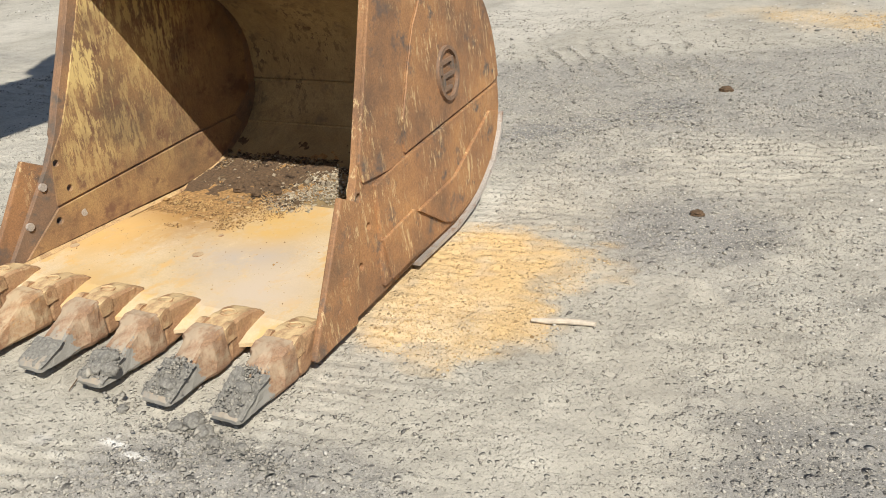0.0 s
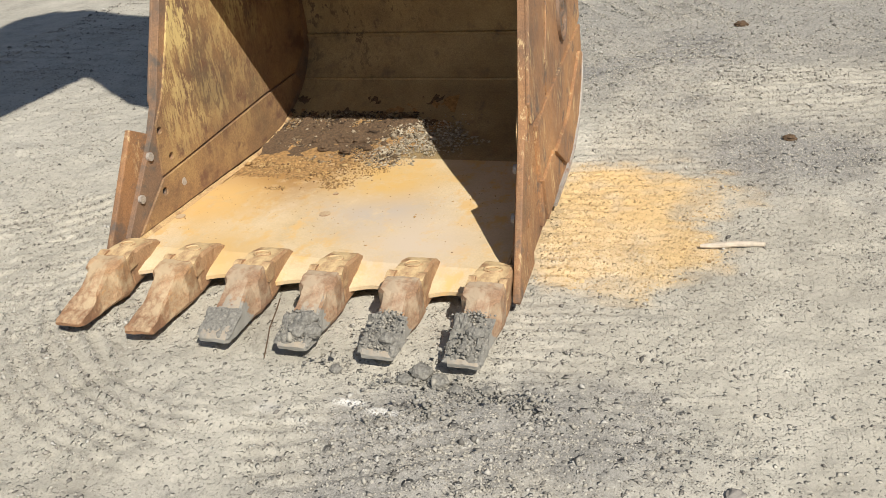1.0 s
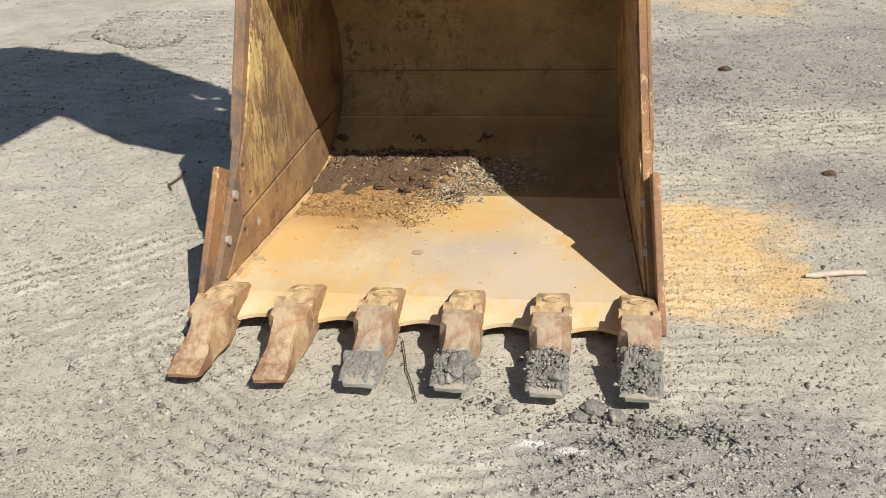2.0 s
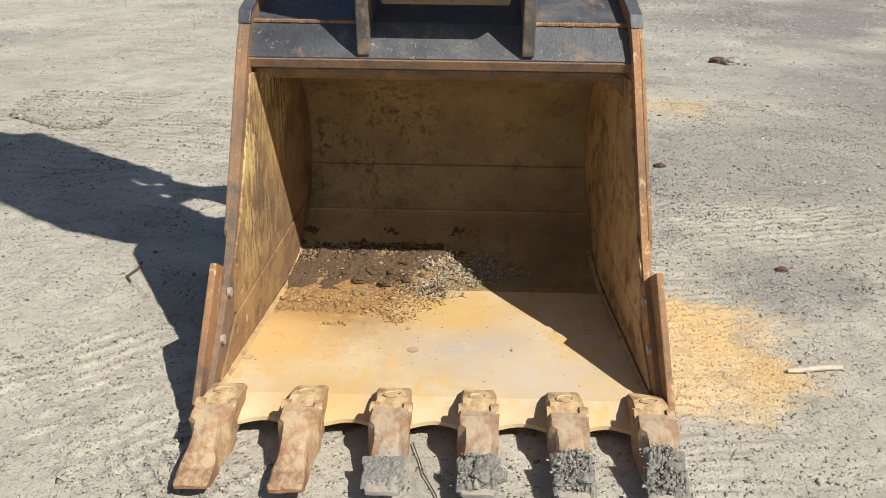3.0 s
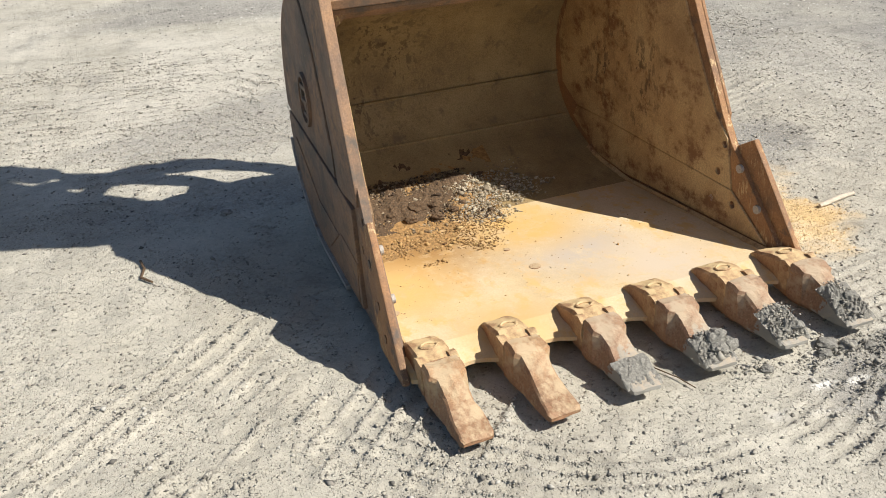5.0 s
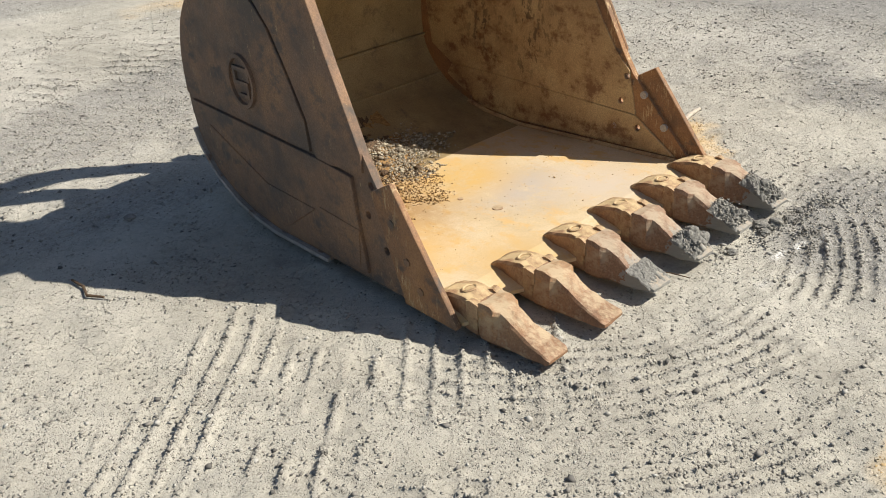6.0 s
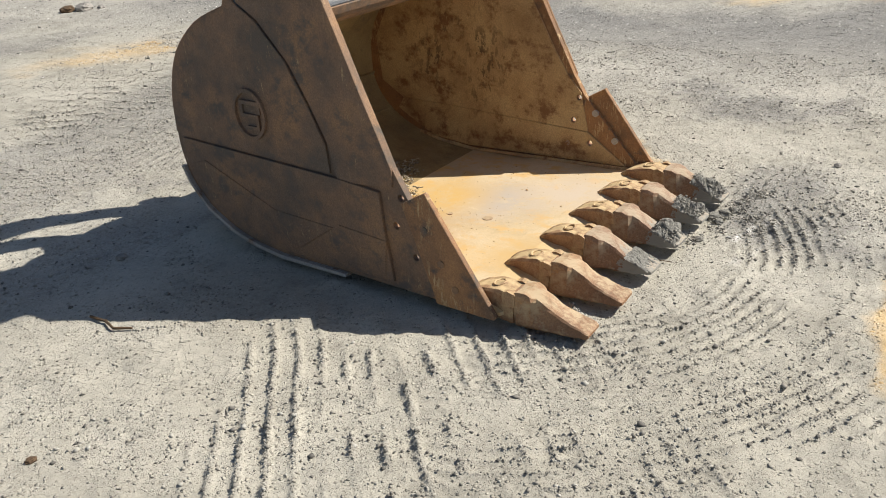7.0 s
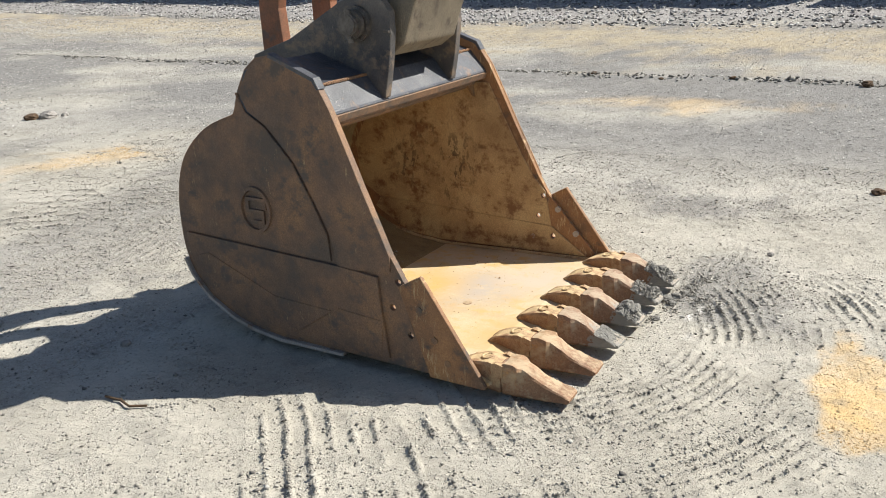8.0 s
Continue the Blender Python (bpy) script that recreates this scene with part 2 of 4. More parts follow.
def inside(v, low, high, soft):
    return np.clip((v - low) / soft + 0.5, 0, 1) * np.clip((high - v) / soft + 0.5, 0, 1)


# ---- ground ----
TRACK_X, TRACK_LEAN = 15.0, 0.10


def crests(u, gap, width):
    """Narrow ridges across u, one every gap metres: 1 on the crest, 0 beside it."""
    w = np.abs((u / gap + 0.5) % 1.0 - 0.5) * gap
    return np.clip(1 - w / width, 0, 1)


def crest_field(x, y):
    """How much of a pushed-up crumb ridge lies at x, y: cleat marks of the machine's tracks."""
    wob = fractal(x, y, 0.7, 4, 11)
    broken = np.clip(0.72 + 1.0 * fractal(x, y, 0.26, 4, 61), 0.0, 1)
    dx, dy = x - 0.10, y - 0.65
    r, ang = np.hypot(dx, dy), np.arctan2(dx, -dy)
    arcs = inside(r + 0.1 * wob, 0.86, 1.80, 0.25) * inside(ang, -1.2, 0.62, 0.35) * (dy < 0.1)
    c = arcs * crests(r + 0.026 * wob + 0.06 * ang, 0.058, 0.013)
    p, q = (x - y) / 1.4142, (x + y) / 1.4142
    straight = inside(p + 0.05 * wob, -1.80, -0.35, 0.2) * inside(q + 0.5 * wob + 0.35 * value_noise(p, p * 0, 0.10, 72), -2.4, -0.10, 0.25)
    line = np.clip(0.92 + 0.9 * value_noise(p, q, 0.085, 73) + 0.8 * value_noise(p, q * 0.15, 0.12, 74), 0, 1)
    c = np.maximum(c, straight * line * crests(p + 0.022 * wob + 0.02 * value_noise(p, q * 0.3, 0.5, 71), 0.088, 0.015))
    back = inside(x + 0.2 * wob, -0.5, 1.3, 0.4) * inside(y, 3.6, 5.0, 0.4)
    c = np.maximum(c, back * crests(x * 0.9 + y * 0.45 + 0.05 * wob, 0.15, 0.045))
    side = inside(x + 0.2 * wob, 0.62, 1.75, 0.25) * inside(y, -0.55, 2.4, 0.4)
    c = np.maximum(c, 0.5 * side * inside(x + 0.3 * wob, 0.5, 1.35, 0.5) * crests(y - 0.10 * x + 0.03 * wob, 0.058, 0.017))
    far = inside(x + 0.4 * wob, -6, -0.9, 0.8) * inside(y, 2.6, 8.0, 0.8)
    c = np.maximum(c, 0.6 * far * crests(y + 0.15 * x + 0.06 * wob, 0.12, 0.03))
    behind = inside(x + 0.3 * wob, -0.2, 2.4, 0.5) * inside(y, 2.2, 3.9, 0.5)
    c = np.maximum(c, 0.7 * behind * crests(y - 0.25 * x + 0.05 * wob, 0.075, 0.022))
    trodden = np.clip(1.25 - np.hypot((x - 0.05) / 0.52, (y + 0.98) / 0.26), 0, 1)
    return c * broken * (1 - 0.8 * np.clip(3 * trodden, 0, 1)), wob


def ground_fields(x, y):
    """Height of the yard and the amounts of sand, dark gravel, pale dust, straw-coloured dirt, ballast and chalk at x, y."""
    near = np.exp(-((x * x + y * y) / 120.0))
    c, wob = crest_field(x, y)
    h = 0.010 * fractal(x, y, 1.7, 4, 3) + 0.0045 * fractal(x, y, 0.13, 4, 21) * (0.4 + near)
    h += 0.002 * value_noise(x * 0.2 + 0.02 * wob, y + 0.06 * wob, 0.04, 41) * near
    h += 0.018 * c + 0.006 * c * value_noise(x, y, 0.024, 43) - 0.004
    h += 0.012 * np.clip(fractal(x, y, 0.3, 4, 44) - 0.45, 0, 1) * near
    d = x - TRACK_X - TRACK_LEAN * y
    ridge = np.exp(-((x - 7.75 - 0.02 * y + 0.10 * wob) / 0.13) ** 2) * inside(y, -9, 30, 4)
    h += 0.06 * ridge * (0.7 + 0.6 * value_noise(x, y, 0.4, 81))
    h += 0.30 * np.clip(d / 3.0, 0, 1) + 0.012 * np.clip(y - 12, 0, 60) * np.clip((x - 5) / 7, 0, 1)
    h += 0.03 * fractal(x, y, 0.25, 3, 95) * np.clip((d + 1.0) / 1.5, 0, 1) * (d < 12)
    rot = fractal(x, y, 0.5, 6, 51) + 0.25 * value_noise(x * 0.3, y, 0.035, 57)
    sand = np.clip(2.6 * (1.05 - np.hypot((x - 1.0) / 0.44, (y - 0.98) / 0.64) + 0.34 * rot), 0, 1) * (x > 0.5)
    sand = np.maximum(sand, np.clip(2.6 * (0.95 - np.hypot((x - 0.05) / 0.44, (y + 0.98) / 0.19) + 0.50 * rot), 0, 1))
    sand = np.maximum(sand, 0.55 * np.clip(1.2 - np.hypot((x - 6.0) / 0.5, (y - 2.0) / 1.3) + 0.6 * rot, 0, 1))
    sand = np.maximum(sand, 0.6 * np.clip(1.2 - np.hypot((x - 1.7) / 0.6, (y - 6.0) / 0.5) + 0.6 * rot, 0, 1))
    sand *= 1 - 0.30 * np.clip(value_noise(x, y, 0.05, 58) + 0.4 * rot, 0, 1)
    dark = np.clip(1.2 - np.hypot((x - 0.9) / 1.0, (y - 3.1) / 0.9) + 0.6 * rot, 0, 1)
    dark = np.maximum(dark, 0.8 * np.clip(1.1 - np.hypot((x - 0.75) / 0.75, (y + 0.28) / 0.35) + 0.7 * rot, 0, 1))
    dark = np.maximum(dark, 0.9 * np.clip(1.1 - np.hypot((x - 1.55) / 0.4, (y - 1.7) / 0.35) + 0.7 * rot, 0, 1))
    dark = np.maximum(dark, 0.8 * np.clip(1.1 - np.hypot((x - 2.35) / 0.5, (y - 0.5) / 0.7) + 0.8 * rot, 0, 1))
    dark = np.maximum(dark, 0.65 * np.clip(fractal(x * 0.5, y, 2.2, 5, 131) * 1.8 - 0.1, 0, 1) * (np.hypot(x, y) > 2.2))
    dark = np.maximum(dark, np.clip((x - 1.8) / 2.5, 0, 1.0) * np.clip(0.85 + 0.8 * fractal(x, y * 0.7, 1.4, 4, 133), 0, 1))
    dark = np.maximum(dark, 0.55 * c)
    dark = np.maximum(dark, 0.9 * ridge)
    pale = np.clip(fractal(x, y * 0.6, 1.3, 5, 151) * 1.3, 0, 1)
    straw = np.clip(1.2 - np.abs(d + 2.9 + 0.5 * wob) / 2.4 + 0.7 * rot, 0, 1) * (np.abs(d) < 40)
    stone = np.clip((d + 0.2 + 0.5 * rot) / 0.8, 0, 1) * (d < 9)
    chalk = inside(x, 0.17, 0.60, 0.12) * inside(y, -0.26, -0.10, 0.05) * 0.95 * np.clip(2.5 * value_noise(x * 0.25, y, 0.03, 91) - 0.5 + 0.8 * rot, 0, 1)
    return h, sand, dark, pale, straw, stone, chalk, c


def ground_material():
    m, t, b = node_material("yard_dirt")
    v = coords(t)

    def amount(name):
        a = t.nodes.new("ShaderNodeAttribute")
        a.attribute_name = name
        return a.outputs["Fac"]
    grit = noise_node(t, v, 70, 6, 0.8)
    fine = noise_node(t, v, 230, 3, 0.75)
    mid = noise_node(t, v, 14, 7, 0.78)
    blot = noise_node(t, v, 1.1, 7, 0.62)
    patches = noise_node(t, v, 4.5, 6, 0.7)

    def crumbs(scale, share):
        """Round grains of dirt: their height, and a shade of grey for each."""
        n = t.nodes.new("ShaderNodeTexVoronoi")
        n.inputs["Scale"].default_value, n.inputs["Randomness"].default_value = scale, 1.0
        link(t, v, n.inputs["Vector"])
        split = t.nodes.new("ShaderNodeSeparateColor")
        link(t, n.outputs["Color"], split.inputs[0])
        there = t.nodes.new("ShaderNodeMath")
        there.operation = "LESS_THAN"
        link(t, split.outputs[0], there.inputs[0])
        link(t, ramp(t, patches, [(0.38, 0.25 * share), (0.50, 0.55 * share), (0.64, share)]), there.inputs[1])
        dome = ramp(t, n.outputs["Distance"], [(0.0, 1.0), (0.22, 0.85), (0.40, 0.0)])
        return mix(t, 1.0, dome, there.outputs[0], "MULTIPLY"), split.outputs[1]
    small, small_tone = crumbs(150, 0.80)
    large, large_tone = crumbs(58, 0.50)
    stones, stones_tone = crumbs(24, 0.42)
    base = ramp(t, blot, [(0.3, (0.36, 0.333, 0.278)), (0.5, (0.44, 0.410, 0.345)), (0.7, (0.49, 0.46, 0.392))])
    base = mix(t, amount("pale"), base, (0.52, 0.487, 0.418))
    base = mix(t, amount("dark"), base, (0.25, 0.24, 0.222))
    base = mix(t, amount("straw"), base, (0.43, 0.365, 0.26))
    base = mix(t, amount("sand"), base, mix(t, ramp(t, blot, [(0.4, 0.0), (0.6, 1.0)]), (0.64, 0.45, 0.225), (0.66, 0.505, 0.31)))
    base = mix(t, amount("ballast"), base, (0.36, 0.34, 0.32))
    base = mix(t, amount("chalk"), base, (0.66, 0.64, 0.60))
    base = mix(t, 1.0, base, ramp(t, mid, [(0.28, 0.80), (0.45, 1.0), (0.72, 1.08)]), "MULTIPLY")
    base = mix(t, 1.0, base, ramp(t, noise_node(t, v, 3.4, 9, 0.8), [(0.33, 0.74), (0.48, 1.0), (0.68, 1.10)]), "MULTIPLY")
    base = mix(t, small, base, mix(t, 1.0, base, ramp(t, small_tone, [(0.0, 0.70), (0.5, 0.96), (1.0, 1.25)]), "MULTIPLY"))
    base = mix(t, large, base, mix(t, 1.0, base, ramp(t, large_tone, [(0.0, 0.62), (0.5, 0.98), (1.0, 1.35)]), "MULTIPLY"))
    stones = mix(t, 1.0, stones, amount("dark"), "MULTIPLY")
    base = mix(t, stones, base, mix(t, 1.0, base, ramp(t, stones_tone, [(0.0, 0.40), (0.5, 0.9), (1.0, 1.7)]), "MULTIPLY"))
    rough_spots = t.nodes.new("ShaderNodeMath")
    rough_spots.operation = "MULTIPLY_ADD"
    rough_spots.inputs[1].default_value, rough_spots.inputs[2].default_value = 0.55, 0.28
    link(t, amount("dark"), rough_spots.inputs[0])
    base = mix(t, rough_spots.outputs[0], base, mix(t, 1.0, base, ramp(t, grit, [(0.30, 0.40), (0.48, 1.0), (0.72, 1.4)]), "MULTIPLY"))
    base = mix(t, rough_spots.outputs[0], base, mix(t, 1.0, base, ramp(t, fine, [(0.3, 0.55), (0.7, 1.4)]), "MULTIPLY"))
    link(t, base, b.inputs["Base Color"])
    b.inputs["Roughness"].default_value = 0.95
    b.inputs["Specular IOR Level"].default_value = 0.2
    relief = mix(t, 1.0, mix(t, 1.0, mix(t, 0.55, 0.0, small), large, "ADD"), mix(t, 0.45, 0.0, grit), "ADD")
    bump(t, b, mix(t, 1.0, relief, mix(t, 1.0, stones, stones, "ADD"), "ADD"), 1.0, 0.010)
    return m


def axis(low, high, step, far, growth):
    mid = list(np.arange(low, high + step / 2, step))
    out, s, left, right = [], step, low, high
    before, after = [], []
    while left > -far or right < far:
        s *= growth
        left, right = left - s, right + s
        before.append(left)
        after.append(right)
    return np.array(before[::-1] + mid + after)


def build_ground():
    xs, ys = axis(-2.9, 2.4, 0.012, 900, 1.052), axis(-1.8, 3.4, 0.012, 900, 1.052)
    gx, gy = np.meshgrid(xs, ys)
    h, sand, dark, pale, straw, stone, chalk, c = ground_fields(gx, gy)
    nx, ny = len(xs), len(ys)
    co = np.stack([gx, gy, h], -1).reshape(-1, 3)
    idx = np.arange(nx * ny).reshape(ny, nx)
    quads = np.stack([idx[:-1, :-1], idx[:-1, 1:], idx[1:, 1:], idx[1:, :-1]], -1).reshape(-1, 4)
    me = bpy.data.meshes.new("ground")
    me.vertices.add(len(co))
    me.vertices.foreach_set("co", co.ravel())
    me.loops.add(quads.size)
    me.loops.foreach_set("vertex_index", quads.ravel())
    me.polygons.add(len(quads))
    me.polygons.foreach_set("loop_start", np.arange(0, quads.size, 4))
    me.update(calc_edges=True)
    for name, values in (("sand", sand), ("dark", dark), ("pale", pale), ("straw", straw), ("ballast", stone), ("chalk", chalk)):
        me.attributes.new(name, "FLOAT", "POINT").data.foreach_set("value", values.ravel().astype(np.float32))
    me.materials.append(GROUND)
    return tagged(new("ground", me), "dusty grey packed dirt yard with cleat marks and sand", "ground", kind="structure")


GROUND = ground_material()
build_ground()


# ---- bucket ----
def lean(side):
    """Shift of a side plate: the bucket narrows towards its back and its top."""
    return lambda y, z: -side * narrow(side, y, z)


def narrow(side, y, z):
    return 0.042 * (y - 0.6) + (0.040 if side > 0 else 0.012) * (z - 0.30)


def smooth_line(points, steps=4):
    """A rounded line through the points."""
    q = [Vector(p) for p in points]
    out = []
    for i in range(len(q) - 1):
        a, b, c, d = q[max(0, i - 1)], q[i], q[i + 1], q[min(len(q) - 1, i + 2)]
        for k in range(steps):
            t = k / steps
            v = 0.5 * ((2 * b) + (c - a) * t + (2 * a - 5 * b + 4 * c - d) * t * t + (3 * b - a - 3 * c + d) * t ** 3)
            out.append((v.x, v.y))
    return out + [tuple(q[-1])]


SHELL = [(0.42, 0.045), (0.8, 0.045), (1.1, 0.045), (1.44, 0.04), (1.6, 0.06), (1.73, 0.095), (1.88, 0.17), (1.98, 0.27), (2.03, 0.39), (2.04, 0.52),
         (2.025, 0.70), (1.948, 0.87), (1.79, 1.005), (1.60, 1.08)]


def bulged(points):
    """The rounded back bulges a little past the plain section."""
    return [(y + 0.012 * max(0.0, y - 1.45), z) for y, z in points]


SHELL = SHELL[:3] + bulged(smooth_line(SHELL[3:]))
FRONT = [(1.34, 1.345), (1.105, 1.25), (1.04, 1.14), (0.99, 1.03), (0.90, 0.82), (0.825, 0.655), (0.775, 0.54), (0.715, 0.44)]
HUMP = [(1.575, 1.13), (1.555, 1.19), (1.50, 1.28), (1.43, 1.33)]
HOLES = [(0.742, 0.430, 0.015), (0.776, 0.312, 0.015), (0.690, 0.200, 0.015)]
bucket = thing("excavator_bucket", (0, 0, 0), "rusty worn steel excavator bucket with six teeth resting on dirt", "excavator bucket")

for side in (-1, 1):
    out, inn = side * 0.745, side * 0.715
    # the wall facing the sun takes the rust with sunlight in its colour
    skin = RUST if side < 0 else RUST_LIT
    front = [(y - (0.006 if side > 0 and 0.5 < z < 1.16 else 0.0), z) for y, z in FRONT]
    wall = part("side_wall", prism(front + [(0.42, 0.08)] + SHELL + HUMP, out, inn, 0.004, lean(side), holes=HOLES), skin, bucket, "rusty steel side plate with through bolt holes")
    # cladding strip along the front edge, a little proud
    seam = [(1.05, 0.44), (1.087, 0.594), (1.16, 0.736), (1.25, 0.889), (1.394, 1.039), (1.50, 1.10), (1.54, 1.18), (1.48, 1.275), (1.42, 1.32)]
    part("edge_strip", prism([(0.775, 0.47)] + [(y - 0.003, z) for y, z in front[-2::-1]] + seam[::-1], out + side * 0.010, out - side * 0.004, 0.004, lean(side)), skin, wall)
    cap = [(1.345, 1.352), (1.100, 1.257), (1.075, 1.212), (1.089, 1.208), (1.112, 1.243), (1.345, 1.334)]
    part("edge_cap", prism(cap, out + side * 0.0125, inn - side * 0.0025, 0.003, lean(side)), BEAM, wall, "dark painted upper rim")
    cheek = [(y + 0.012, z - 0.006) for y, z in seam[1:7]] + [(y - 0.012, z - 0.01) for y, z in SHELL[:2:-1] if z > 0.50] + [(1.95, 0.495), (1.09, 0.470)]
    part("cheek_plate", prism(cheek, out + side * 0.011, out - side * 0.004, 0.0, lean(side)), skin, wall)
    weld = bmesh.new()
    for (ya, za), (yb, zb) in zip(seam[1:6], seam[2:7]):
        for k in range(5):
            f, g = k / 5, (k + 1.12) / 5
            p, q = (ya + (yb - ya) * f + 0.016, za + (zb - za) * f - 0.004), (ya + (yb - ya) * g + 0.016, za + (zb - za) * g - 0.004)
            rod((out + side * 0.010 + lean(side)(*p), *p), (out + side * 0.010 + lean(side)(*q), *q), 0.0052, 0.0046, 6, weld)
    part("weld_seam", roughen(weld, 60, 0.003, side), skin, wall)
    low = [(1.02, 0.455), (0.84, 0.44), (0.83, 0.30), (0.80, 0.075), (1.1, 0.07), (1.44, 0.065), (1.6, 0.085), (1.72, 0.12), (1.865, 0.195), (1.955, 0.29), (2.0, 0.39), (2.0, 0.485)]
    part("wear_plate", prism(low, out + side * (0.017 if side > 0 else 0.015), out - side * 0.004, 0.004, lean(side)), skin, wall)
    part("wear_plate", prism([(1.10, 0.24), (1.44, 0.25), (1.86, 0.40), (1.93, 0.38), (1.86, 0.27), (1.70, 0.155), (1.46, 0.09), (1.36, 0.085), (1.30, 0.11)], out + side * (0.030 if side > 0 else 0.020), out + side * 0.003, 0.004, lean(side)), skin, wall)
    part("wear_plate", prism([(0.82, 0.245), (1.07, 0.26), (1.09, 0.09), (0.84, 0.085)], out + side * (0.028 if side > 0 else 0.019), out + side * 0.003, 0.004, lean(side)), skin, wall)
    # cast badge: an oval ring and two bent bars
    badge = bmesh.new()
    rows = []
    for k in range(28):
        a = 2 * math.pi * k / 28
        rows.append([badge.verts.new((out + side * h + lean(side)(1.51 + ry * math.cos(a), 0.655 + rz * math.sin(a)), 1.51 + ry * math.cos(a), 0.655 + rz * math.sin(a))) for ry, rz, h in ((0.100, 0.110, 0.0), (0.097, 0.107, 0.024), (0.082, 0.092, 0.024), (0.079, 0.089, 0.0))])
    for a, b in zip(rows, rows[1:] + rows[:1]):
        for k in range(4):
            badge.faces.new((a[k], a[(k + 1) % 4], b[(k + 1) % 4], b[k]))
    badge = part("badge", badge, RUST, wall, "raised oval cast badge")
    sign = [(1.44, 0.66), (1.458, 0.66), (1.458, 0.695), (1.546, 0.695), (1.546, 0.657), (1.455, 0.657), (1.455, 0.59), (1.53, 0.59), (1.53, 0.607), (1.472, 0.607), (1.472, 0.640), (1.563, 0.640), (1.563, 0.713), (1.44, 0.713)]
    part("badge_mark", prism(sign, out + side * 0.022, out - side * 0.002, 0.002, lean(side)), RUST, badge)
    # inner lining; solid pale discs paint the light showing through further bolt holes
    lining = [(1.04, 1.04), (0.95, 0.84), (0.86, 0.65), (0.80, 0.54), (0.73, 0.455), (0.70, 0.26), (1.00, 0.281), (1.50, 0.318), (1.80, 0.33), (1.93, 0.42), (1.94, 0.66), (1.84, 0.84), (1.70, 0.94), (1.4, 1.03)]
    part("lining_plate", prism(lining, inn, inn - side * 0.008, 0.002, lean(side), holes=HOLES[:2]), RUST_INSIDE if side < 0 else SANDY_INSIDE, wall, "scratched yellow and rust inner plate")
    part("lining_plate", prism([(0.70, 0.25 if side < 0 else 0.258), (1.00, 0.270 if side < 0 else 0.280), (1.50, 0.306 if side < 0 else 0.317), (1.80, 0.32 if side < 0 else 0.329), (1.84, 0.27), (1.80, 0.24), (1.62, 0.13), (1.40, 0.10), (0.50, 0.10)], inn, inn - side * 0.010, 0.003, lean(side), holes=HOLES[2:]), RUST_INSIDE if side < 0 else SANDY_INSIDE, wall)
    for y, z in ((0.658, 0.357), (0.558, 0.226), (0.812, 0.188)):
        part("lit_hole_disc", rod((inn - side * 0.0105 + lean(side)(y, z), y, z), (inn + side * 0.002 + lean(side)(y, z), y, z), 0.0165, sides=14), EDGE, wall)
    # side cutter, on both sides in the rust coloured as if sunlit
    cutter = [(0.735, 0.415), (0.62, 0.478), (0.325, 0.05), (0.335, 0.038), (0.595, 0.036), (0.60, 0.06)]
    cut = part("side_cutter", prism(cutter, out + side * 0.014, out - side * 0.010, 0.006, lean(side)), RUST_LIT, bucket, "rusty bolted side cutter plate")
    for y, z in ((0.63, 0.33), (0.56, 0.21), (0.50, 0.12)):
        part("bolt", rod((out + side * 0.010 + lean(side)(y, z), y, z), (out + side * 0.018 + lean(side)(y, z), y, z), 0.016, sides=6), skin, cut)
    gusset = bmesh.new()
    faces = []
    for y in (1.125, 1.14):
        faces.append([gusset.verts.new((side * (x - (0.035 if side > 0 else 0.012)), y, z)) for x, z in ((0.722, 1.06), (0.60, 1.05), (0.722, 0.935))])
    gusset.faces.new(faces[0])
    gusset.faces.new(faces[1])
    for k in range(3):
        gusset.faces.new((faces[0][k], faces[0][(k + 1) % 3], faces[1][(k + 1) % 3], faces[1][k]))
    part("corner_gusset", gusset, RUST_INSIDE, bucket)


def sheet(outline_out, outline_in, half, taper=True, cols=10):
    """A bent plate between two lines of the section, across the bucket."""
    bm = bmesh.new()
    rows = []
    for line in (outline_out, outline_in):
        rows.append([[bm.verts.new((u * (half - (narrow(u, y, z) if taper else 0)), y, z)) for u in np.linspace(-1, 1, cols)] for y, z in line])
    for r in rows:
        for a, b in zip(r, r[1:]):
            for i in range(cols - 1):
                bm.faces.new((a[i], a[i + 1], b[i + 1], b[i]))
    for k in (0, -1):
        for i in range(cols - 1):
            bm.faces.new((rows[0][k][i], rows[0][k][i + 1], rows[1][k][i + 1], rows[1][k][i]))
    for i in (0, -1):
        for a, b, c, d in zip(rows[0], rows[0][1:], rows[1][1:], rows[1]):
            bm.faces.new((a[i], b[i], c[i], d[i]))
    return bm


part("floor_plate", sheet([(0.52, 0.048), (0.8, 0.049), (1.02, 0.049)], [(0.52, 0.086), (0.8, 0.085), (1.02, 0.084)], 0.716), FLOOR_SAND, bucket, "sandy scoured bucket floor")
part("floor_plate", sheet([(1.02, 0.049), (1.2, 0.048), (1.36, 0.046)], [(1.02, 0.078), (1.2, 0.078), (1.36, 0.081)], 0.716), FLOOR_SAND, bucket, "sandy scoured bucket floor")
for x, y, r in ((-0.088, 0.79, 0.022), (-0.674, 0.703, 0.020), (-0.12, 0.97, 0.011)):
    part("worn_plug", rod((x, y, 0.080), (x, y, 0.0875), r, sides=14), TOOTH, bucket)
